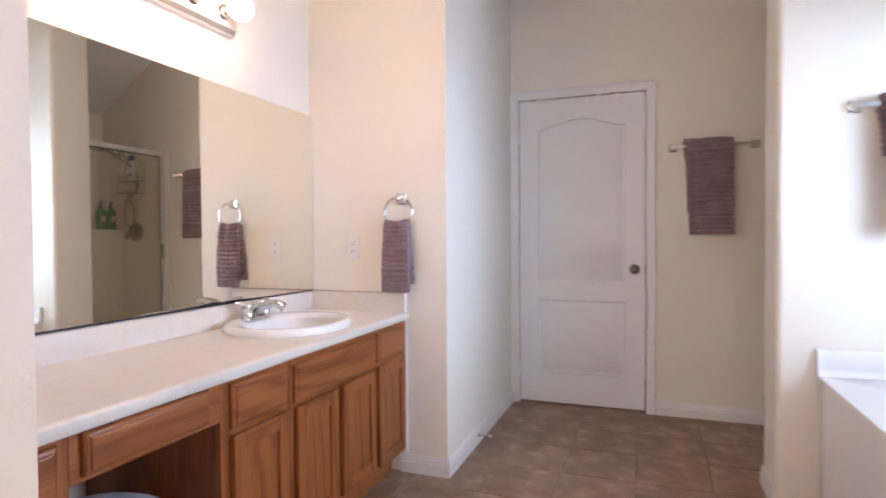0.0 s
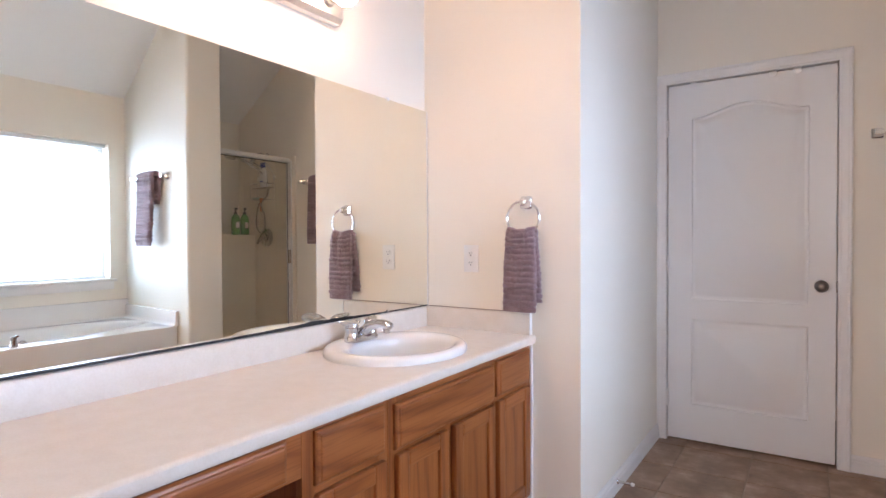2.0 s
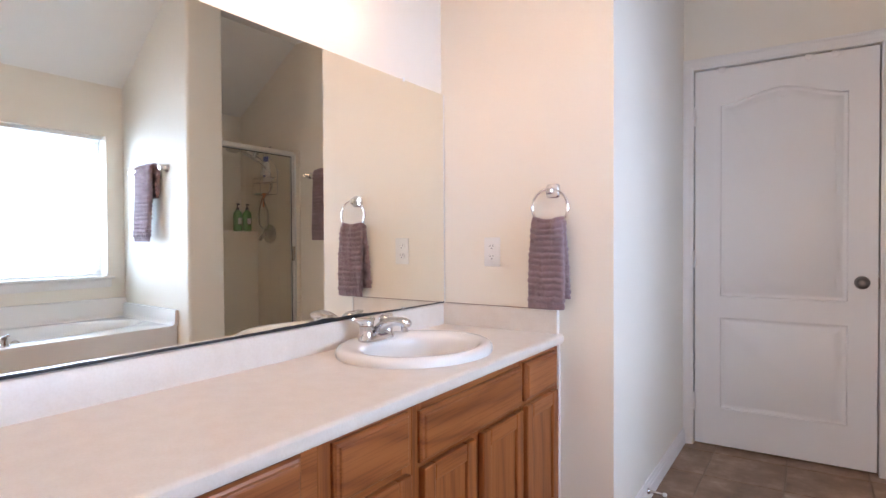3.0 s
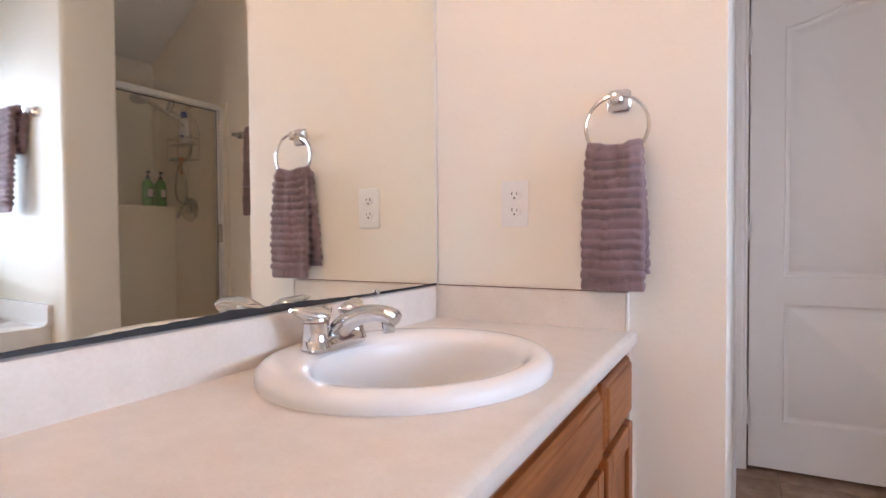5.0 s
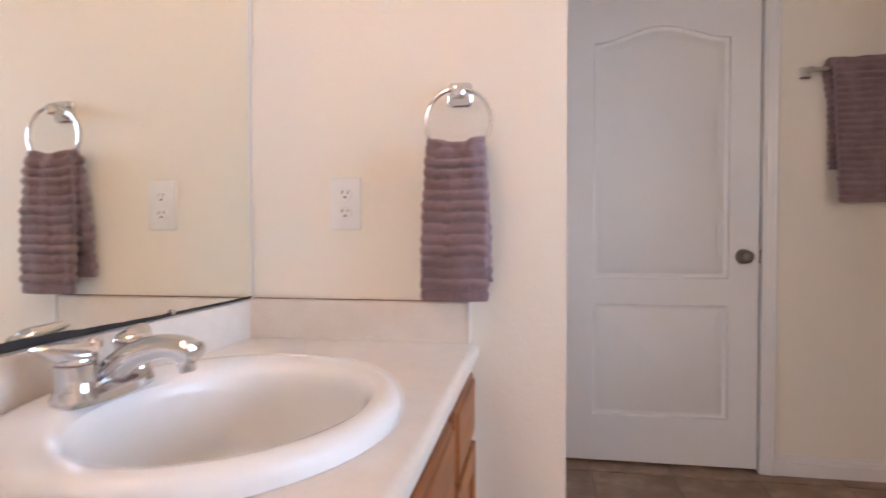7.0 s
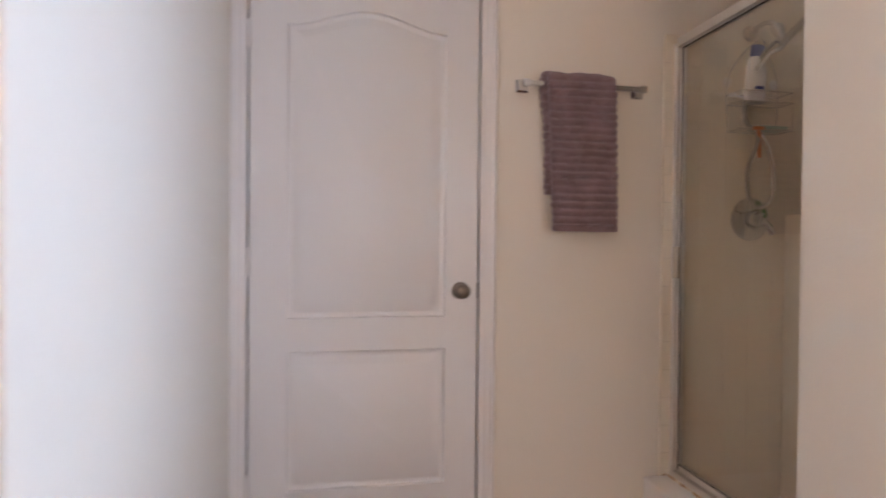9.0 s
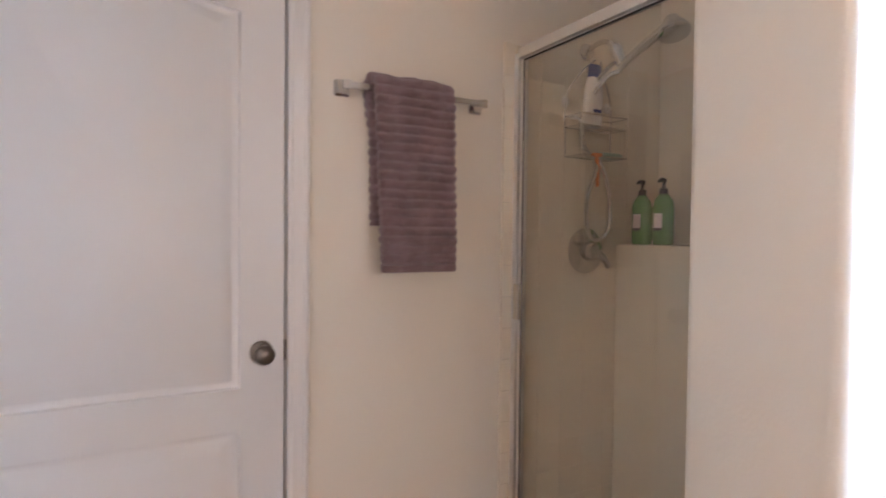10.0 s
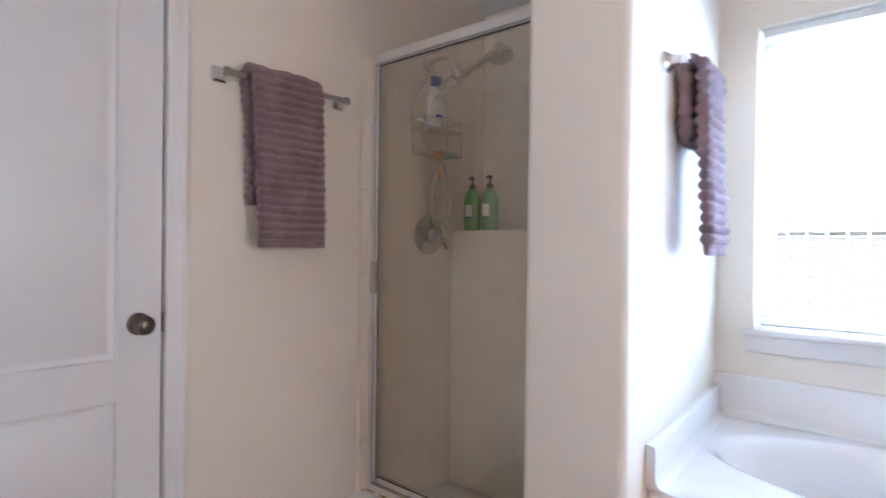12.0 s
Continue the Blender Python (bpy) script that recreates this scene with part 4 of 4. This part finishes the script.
def faucet():
    fx, fy, fz = SINK[0] - 0.165, SINK[1] + 0.0, CZ + 0.0235
    root = thing("faucet", (fx, fy, fz), "chrome centerset bathroom faucet with two lever handles", "faucet")
    bm = bmesh.new()
    n = 48
    rows = []
    for k, h in ((1.0, 0.0), (1.0, 0.010), (0.94, 0.020), (0.80, 0.026), (0.3, 0.028)):
        row = []
        for j in range(n):
            t = 2 * math.pi * j / n
            row.append(bm.verts.new((fx + 0.029 * k * math.copysign(abs(math.cos(t)) ** 0.8, math.cos(t)), fy + 0.082 * k * math.copysign(abs(math.sin(t)) ** 0.7, math.sin(t)), fz + h)))
        rows.append(row)
    for r, q in zip(rows, rows[1:]):
        ring_faces(bm, r, q)
    bm.faces.new(rows[0][::-1])
    bm.faces.new(rows[-1])
    part("base", bm, CHROME, root)
    path = curve([(fx - 0.004, fy, fz + 0.010), (fx + 0.012, fy, fz + 0.032), (fx + 0.042, fy, fz + 0.053), (fx + 0.080, fy, fz + 0.066), (fx + 0.114, fy, fz + 0.066), (fx + 0.140, fy, fz + 0.058)], 8)
    k = len(path)
    part("spout", tube(bmesh.new(), path, [0.027 - 0.0075 * min(1, i / k * 1.4) for i in range(k - 2)] + [0.0165, 0.0090], 20, flat=0.78), CHROME, root)
    bm = bmesh.new()
    lathe(bm, [(0.0112, 0), (0.0112, 0.019), (0.0100, 0.021), (0.001, 0.021)], (fx + 0.118, fy, fz + 0.054), (0.2, 0, -1), 20)
    part("aerator", bm, CHROME, root)
    bm = bmesh.new()
    lathe(bm, [(0.004, 0.02), (0.004, 0.060), (0.009, 0.062), (0.010, 0.070), (0.004, 0.075)], (fx - 0.018, fy, fz), n=16)
    part("lift_rod", bm, CHROME, root)
    tarnish = Mat("tarnish", (0.25, 0.10, 0.05), 0.5).m
    for s in (-1, 1):
        y = fy + s * 0.052
        bm = bmesh.new()
        lathe(bm, [(0.029, 0.008), (0.026, 0.016), (0.0235, 0.022), (0.0222, 0.036), (0.0232, 0.0515)], (fx, y, fz), n=28)
        part("valve_body", bm, CHROME, root)
        bm = bmesh.new()
        lathe(bm, [(0.0230, 0.0516), (0.0230, 0.0530)], (fx, y, fz), n=28)
        part("seal_ring", bm, tarnish, root, "thin tarnished ring")
        d = Vector((-0.40, s * 0.92, 0)).normalized()
        p0 = Vector((fx, y, fz))
        pts = curve([p0 - d * 0.0245 + Vector((0, 0, 0.058)), p0 - d * 0.012 + Vector((0, 0, 0.062)), p0 + d * 0.012 + Vector((0, 0, 0.066)), p0 + d * 0.034 + Vector((0, 0, 0.073)), p0 + d * 0.048 + Vector((0, 0, 0.077))], 7)
        kk = len(pts)
        rad = []
        for i in range(kk):
            f = i / (kk - 1)
            rad.append(0.0245 * min(1.0, math.sqrt(max(0.02, 1 - (1 - min(1, f / 0.36)) ** 2))) * (1.0 if f < 0.36 else 1 - 0.80 * ((f - 0.36) / 0.64) ** 1.4))
        bm = tube(bmesh.new(), pts, rad, 20, flat=0.60)
        lathe(bm, [(0.0236, 0.0532), (0.0240, 0.058), (0.0215, 0.064)], (fx, y, fz), n=28)
        part("handle", bm, CHROME, root, "teardrop chrome lever")


faucet()

# ---- outlet ----


def outlet():
    x0, x1, z0, z1, y = -1.453, -1.380, 1.025, 1.143, Y0
    root = thing("outlet", ((x0 + x1) / 2, y, z0), "white duplex power outlet with cover plate on the wall", "outlet")
    part("cover_plate", boxed(x0, x1, y - 0.006, y - 0.0005, z0, z1, 0.0025), PLASTIC, root)
    cx, cz = (x0 + x1) / 2, (z0 + z1) / 2
    for dz in (0.021, -0.021):
        bm = bmesh.new()
        lathe(bm, [(0.017, 0), (0.017, 0.0022), (0.016, 0.0028)], (cx, y - 0.0058, cz + dz), (0, -1, 0), 28, 0.98, 0.82)
        face = part("receptacle", bm, PLASTIC, root)
        for dx, h in ((-0.0065, 0.008), (0.0065, 0.0066)):
            part("slot", boxed(cx + dx - 0.0011, cx + dx + 0.0011, y - 0.0091, y - 0.0084, cz + dz + 0.001, cz + dz + 0.001 + h), DARK, face, smooth=False)
        bm = bmesh.new()
        lathe(bm, [(0.0027, 0), (0.0027, 0.0006)], (cx, y - 0.0085, cz + dz - 0.0065), (0, -1, 0), 12)
        part("ground_hole", bm, DARK, face)
    bm = bmesh.new()
    lathe(bm, [(0.003, 0), (0.002, 0.001)], (cx, y - 0.0062, cz), (0, -1, 0), 12)
    part("screw", bm, PLASTIC, root)


outlet()

# ---- towels ----


def towel(name, spine, width, across, thick, label, group="", seed=1, pitch=0.0240, pucker=None, amp=0.0112, sag=0.0):
    """A ribbed towel hung along a spine of (out, up) points; across: its middle and the two directions (out, along)."""
    mid, out, along = (Vector(v) for v in across)
    rng = random.Random(seed)
    ph = [rng.uniform(0, 6.28) for _ in range(8)]
    pts = [Vector((p[0], p[1])) for p in spine]
    fine = []
    step = pitch / 7
    dense = []
    for a, b in zip(pts, pts[1:]):
        k = max(1, int((b - a).length / 0.001))
        dense += [a.lerp(b, i / k) for i in range(k)]
    dense.append(pts[-1])
    run = [0.0]
    for p, q in zip(dense, dense[1:]):
        run.append(run[-1] + (q - p).length)
    k = 0
    for i in range(int(run[-1] / step) + 1):
        while k < len(run) - 2 and run[k + 1] < i * step:
            k += 1
        f = (i * step - run[k]) / max(1e-9, run[k + 1] - run[k])
        fine.append(dense[k].lerp(dense[k + 1], min(1.0, f)))
    m, nu = len(fine), 44
    bm = bmesh.new()
    layers = []
    for side in (1, -1):
        rows = []
        for i, q in enumerate(fine):
            t = (fine[min(m - 1, i + 1)] - fine[max(0, i - 1)]).normalized()
            nrm = Vector((t.y, -t.x)) * side
            s = i * step
            row = []
            for j in range(nu + 1):
                u = j / nu * 2 - 1
                wv = 0.0016 * math.sin(5 * u + ph[0] + s * 9) + 0.0012 * math.sin(11 * u + ph[1] - s * 14)
                rib = amp * (abs(math.sin(math.pi * (s + wv * 0.9) / pitch)) ** 0.55) * (1 + 0.22 * math.sin(ph[2] + i // 7 * 1.7))
                fuzz = 0.0011 * noise.noise((u * 60 + seed, s * 420, side * 3.0)) + 0.0016 * noise.noise((u * 9, s * 40, side + seed))
                hem = 1.0 if 0.022 < s < m * step - 0.022 else 0.15
                off = thick / 2 + rib * hem + wv * 0.8 + fuzz
                if abs(u) > 0.93:
                    off *= 0.55 + 0.45 * (1 - abs(u)) / 0.07
                w, bend, move = width / 2, 0.0, 0.0
                if pucker:
                    w, bend, move = pucker(q, u, i / m, w)
                w += 0.45 * rib + width * 0.006 * math.sin(s * 7 + ph[4])
                p2 = q + nrm * off
                row.append(bm.verts.new(mid + out * (p2.x + bend) + along * (u * w + move) + Vector((0, 0, p2.y - sag * (1 - u * u) * math.exp(min(0.0, p2.y) / 0.06)))))
            rows.append(row)
        layers.append(rows)
    for rows in layers:
        for a, b in zip(rows, rows[1:]):
            for j in range(nu):
                bm.faces.new((a[j], a[j + 1], b[j + 1], b[j]))
    A, B = layers
    edge = lambda r: r[0] + [q[-1] for q in r[1:]] + r[-1][-2::-1] + [q[0] for q in r[-2:0:-1]]
    ring_faces(bm, edge(A), edge(B))
    return solid(name, bm, TOWEL, label, "towel", group)


def over_bar(front, back, r, drop=0.0):
    """The line of a towel over a bar: up the front, over, and down the back."""
    pts = [(r + 0.012, -front), (r + 0.008, -front * 0.5), (r + 0.001, -0.02)]
    pts += [(r * math.cos(a), r * math.sin(a)) for a in np.linspace(0.0, math.pi, 9)]
    pts += [(-r - 0.001, -0.03), (-r - 0.002, -back)]
    return pts


def taper(q, u, f, w):
    # the front narrows a little downwards, the back layer hangs out to one side
    down = max(0.0, -q.y)
    if q.x > 0:
        return w * (1 - 0.10 * down), 0.002 * math.sin(4 * u + 9 * down), 0.020 * down
    return w * (1 - 0.03 * min(1.0, down / 0.1)), 0.002 * math.sin(5 * u), 0.012 * down - 0.013 * math.exp(-(down / 0.09) ** 2)


def towel_bar(name, a, b, wall_dir, label):
    """A square chrome bar between two posts on a wall."""
    a, b, o = Vector(a), Vector(b), Vector(wall_dir)
    root = thing(name, a, label, "towel bar", "towel bars")
    d = (b - a).normalized()
    for p in (a, b):
        bm = bmesh.new()
        q = [(0.0, 0.024), (0.007, 0.024), (0.012, 0.020), (0.024, 0.013), (0.050, 0.011), (0.060, 0.013)]
        rows = []
        for h, s in q:
            c = p + o * h
            rows.append([bm.verts.new(c + d * (s * u) + Vector((0, 0, s * v))) for u, v in ((-1, -0.8), (-0.8, -1), (0.8, -1), (1, -0.8), (1, 0.8), (0.8, 1), (-0.8, 1), (-1, 0.8))])
        for r, s in zip(rows, rows[1:]):
            ring_faces(bm, r, s)
        bm.faces.new(rows[0])
        bm.faces.new(rows[-1])
        part("post", bm, CHROME, root)
    bm = bmesh.new()
    c = o * 0.052
    rows = [[bm.verts.new(p + c + Vector((0, 0, v)) + o * u) for u, v in ((-0.007, -0.009), (0.007, -0.009), (0.007, 0.009), (-0.007, 0.009))] for p in (a - d * 0.006, b + d * 0.006)]
    ring_faces(bm, *rows)
    bm.faces.new(rows[0])
    bm.faces.new(rows[1])
    bmesh.ops.bevel(bm, geom=bm.edges[:], offset=0.002, segments=2, affect="EDGES")
    part("bar", bm, CHROME, root)
    return root


BZ = 1.672
towel_bar("towel_bar", (0.095, YD, BZ), (0.555, YD, BZ), (0, -1, 0), "chrome square towel bar on the wall beside the door")
towel("bath_towel", over_bar(0.535, 0.40, 0.026), 0.250, ((0.300, YD - 0.052, BZ), (0, -1, 0), (1, 0, 0)), 0.020, "folded mauve ribbed bath towel over the bar beside the shower", seed=3, pucker=taper, pitch=0.0270)
ALONG, AWAY = Vector((1, SKEW, 0)).normalized(), Vector((SKEW, -1, 0)).normalized()
BAR_A = Vector((0.722, pier_y(0.722), 1.632))
towel_bar("towel_bar", BAR_A, BAR_A + ALONG * 0.46, AWAY, "chrome square towel bar on the wall above the tub")
towel("bath_towel", over_bar(0.50, 0.20, 0.023), 0.215, (BAR_A + ALONG * 0.190 + AWAY * 0.052, AWAY, ALONG), 0.016, "mauve ribbed bath towel hanging above the tub", seed=5, pucker=taper, pitch=0.0290)



def towel_ring():
    x, z = -1.153, 1.318
    root = thing("towel_ring", (x, Y0, z), "chrome towel ring on a square wall post", "towel ring")
    bm = bmesh.new()
    rows = []
    for h, s in ((0.0, 0.0265), (0.006, 0.0265), (0.009, 0.0235), (0.011, 0.0225), (0.022, 0.0150), (0.030, 0.0135), (0.043, 0.0135), (0.048, 0.0095), (0.049, 0.004)):
        rows.append([bm.verts.new((x + s * u, Y0 - h, z + s * v)) for u, v in ((-1, -0.75), (-0.75, -1), (0.75, -1), (1, -0.75), (1, 0.75), (0.75, 1), (-0.75, 1), (-1, 0.75))])
    for r, s in zip(rows, rows[1:]):
        ring_faces(bm, r, s)
    bm.faces.new(rows[0])
    bm.faces.new(rows[-1])
    part("post", bm, CHROME, root)
    R = 0.071
    loop = [(x + R * math.sin(t), Y0 - 0.038, z + 0.006 - R + R * math.cos(t)) for t in np.linspace(0, 2 * math.pi, 56, endpoint=False)]
    part("ring", tube(bmesh.new(), loop, 0.0045, 10, True), CHROME, root)


towel_ring()


def gather(q, u, f, w):
    # narrow and rucked where the ring holds it; the back layer hangs wider and falls towards the wall
    top = min(1.0, max(0.0, -q.y / 0.16))
    k = 0.88 + 0.12 * top
    crease = 0.006 * math.exp(-((u + 0.25) / 0.12) ** 2) * math.exp(-((q.y + 0.17) / 0.10) ** 2)
    ruck = 0.014 * (1 - top) * (math.exp(-((u + 0.3) / 0.3) ** 2) + 0.7 * math.exp(-((u - 0.62) / 0.25) ** 2))
    wave = 0.005 * math.sin(3.2 * u + 0.6) * (0.4 + 0.6 * top)
    if q.x > 0:
        return w * k, wave + ruck - crease, 0.0
    low = min(1.0, max(0.0, -q.y / 0.28))
    return w * k * (1 + 0.13 * low), 0.006 * math.sin(2.6 * u + 1.1) * low, -0.003 * low


hang = over_bar(0.322, 0.285, 0.013)[:-1] + [(-0.017, -0.14), (-0.024, -0.285)]
towel("hand_towel", hang, 0.134, ((-1.157, Y0 - 0.042, 1.196), (0, -1, 0), (1, 0, 0)), 0.012, "mauve ribbed hand towel hanging through the towel ring", seed=8, pitch=0.0235, pucker=gather, amp=0.0090, sag=0.012)

# ---- doorstop and stool ----


def doorstop():
    root = thing("door_stop", (XP, 2.825, 0.055), "small metal door stop with white tip on the baseboard", "door stop")
    z, x = 0.052, XP + 0.012
    bm = bmesh.new()
    lathe(bm, [(0.013, 0), (0.012, 0.004), (0.006, 0.010), (0.005, 0.05), (0.005, 0.062)], (x, 2.825, z), (1, 0, 0), 16)
    part("stem", bm, NICKEL, root)
    bm = bmesh.new()
    lathe(bm, [(0.0075, 0.0625), (0.0085, 0.066), (0.0085, 0.074), (0.006, 0.077)], (x, 2.825, z), (1, 0, 0), 16)
    part("tip", bm, PLASTIC, root, "white rubber tip")


doorstop()


def stool():
    c = Vector((-1.33, 0.87, 0))
    root = thing("vanity_stool", c, "round stool with grey-blue mottled cushion under the vanity", "stool")
    m = Mat("mottled_fabric", (0.5, 0.5, 0.55), 0.9)
    m.color(m.ramp(m.noise(14, 5), [(0.38, (0.30, 0.31, 0.38)), (0.5, (0.50, 0.51, 0.57)), (0.62, (0.62, 0.60, 0.60))]))
    m.bump(m.noise(200, 3), 0.4, 0.002)
    bm = bmesh.new()
    lathe(bm, [(0.10, 0.36), (0.185, 0.36), (0.198, 0.375), (0.20, 0.40), (0.19, 0.425), (0.15, 0.445), (0.08, 0.454), (0.01, 0.456)], c, n=40)
    part("cushion", bm, m.m, root)
    bm = bmesh.new()
    lathe(bm, [(0.17, 0.33), (0.185, 0.335), (0.185, 0.3595), (0.17, 0.3595)], c, n=40)
    part("seat_frame", bm, OAK_V, root)
    for i in range(4):
        t = math.pi / 4 + i * math.pi / 2
        p = Vector((math.cos(t), math.sin(t), 0))
        part("leg", tube(bmesh.new(), [c + p * 0.15 + Vector((0, 0, 0.332)), c + p * 0.18 + Vector((0, 0, 0.001))], [0.018, 0.012], 12), OAK_V, root)


stool()

# ---- tiles ----
G = 0.3325
tile = wrap(boxed(-G / 2 + 0.003, G / 2 - 0.003, -G / 2 + 0.003, G / 2 - 0.003, -0.010, 0.0, 0.0025, 1), False)
tile.materials.append(FLOOR_TILE)
for i in range(-4, 4):
    for j in range(-8, 11):
        x, y = -0.095 - G / 2 + i * G, 3.60 - G / 2 + (j - 9) * G
        if x > 0.62 or y > 3.8 or (x < -1.0 and y > 2.5) or (y < 0.1 and (x < -0.9 or x > 0.6)):
            continue
        t = new("tile", tile)
        t.parent = floor
        t.location = (x, y, 0)
W = 0.108
shower_wall = thing("shower_tiling", (SX, YD, 0.2), "cream glazed square wall tiles round the shower", "tiles", kind="structure")
part("backing", boxed(0.668, XB - 0.0005, YD - 0.006, YD - 0.0005, 0.196, 1.90), WALL_GROUT, shower_wall, smooth=False)
part("backing", boxed(XB - 0.006, XB - 0.0005, YH + 0.0005, YD - 0.0065, 0.0705, 1.90), WALL_GROUT, shower_wall, smooth=False)
ta = wrap(boxed(-W / 2 + 0.0006, W / 2 - 0.0006, -0.0022, 0.0, -W / 2 + 0.0006, W / 2 - 0.0006, 0.0006, 1), False)
tb = wrap(boxed(-0.0022, 0.0, -W / 2 + 0.0006, W / 2 - 0.0006, -W / 2 + 0.0006, W / 2 - 0.0006, 0.0008, 1), False)
tc = wrap(boxed(-0.024, 0.024, -0.009, 0.0, -W / 2 + 0.0003, W / 2 - 0.0003, 0.0007, 1), False)
for me in (ta, tb, tc):
    me.materials.append(WALL_TILE)
for k in range(16):
    z = 0.225 + W / 2 + k * W - 0.05
    spots = [(ta, (0.722 + W / 2 + i * W, YD - 0.006, z)) for i in range(6)]
    spots += [(tb, (XB - 0.006, YD - 0.012 - W / 2 - i * W, z)) for i in range(8)]
    spots.append((tc, (0.690, YD - 0.006, z)))
    for me, at in spots:
        t = new("wall_tile" if me is not tc else "edge_tile", me)
        t.parent = shower_wall
        t.matrix_parent_inverse = shower_wall.matrix_basis.inverted()
        t.location = at
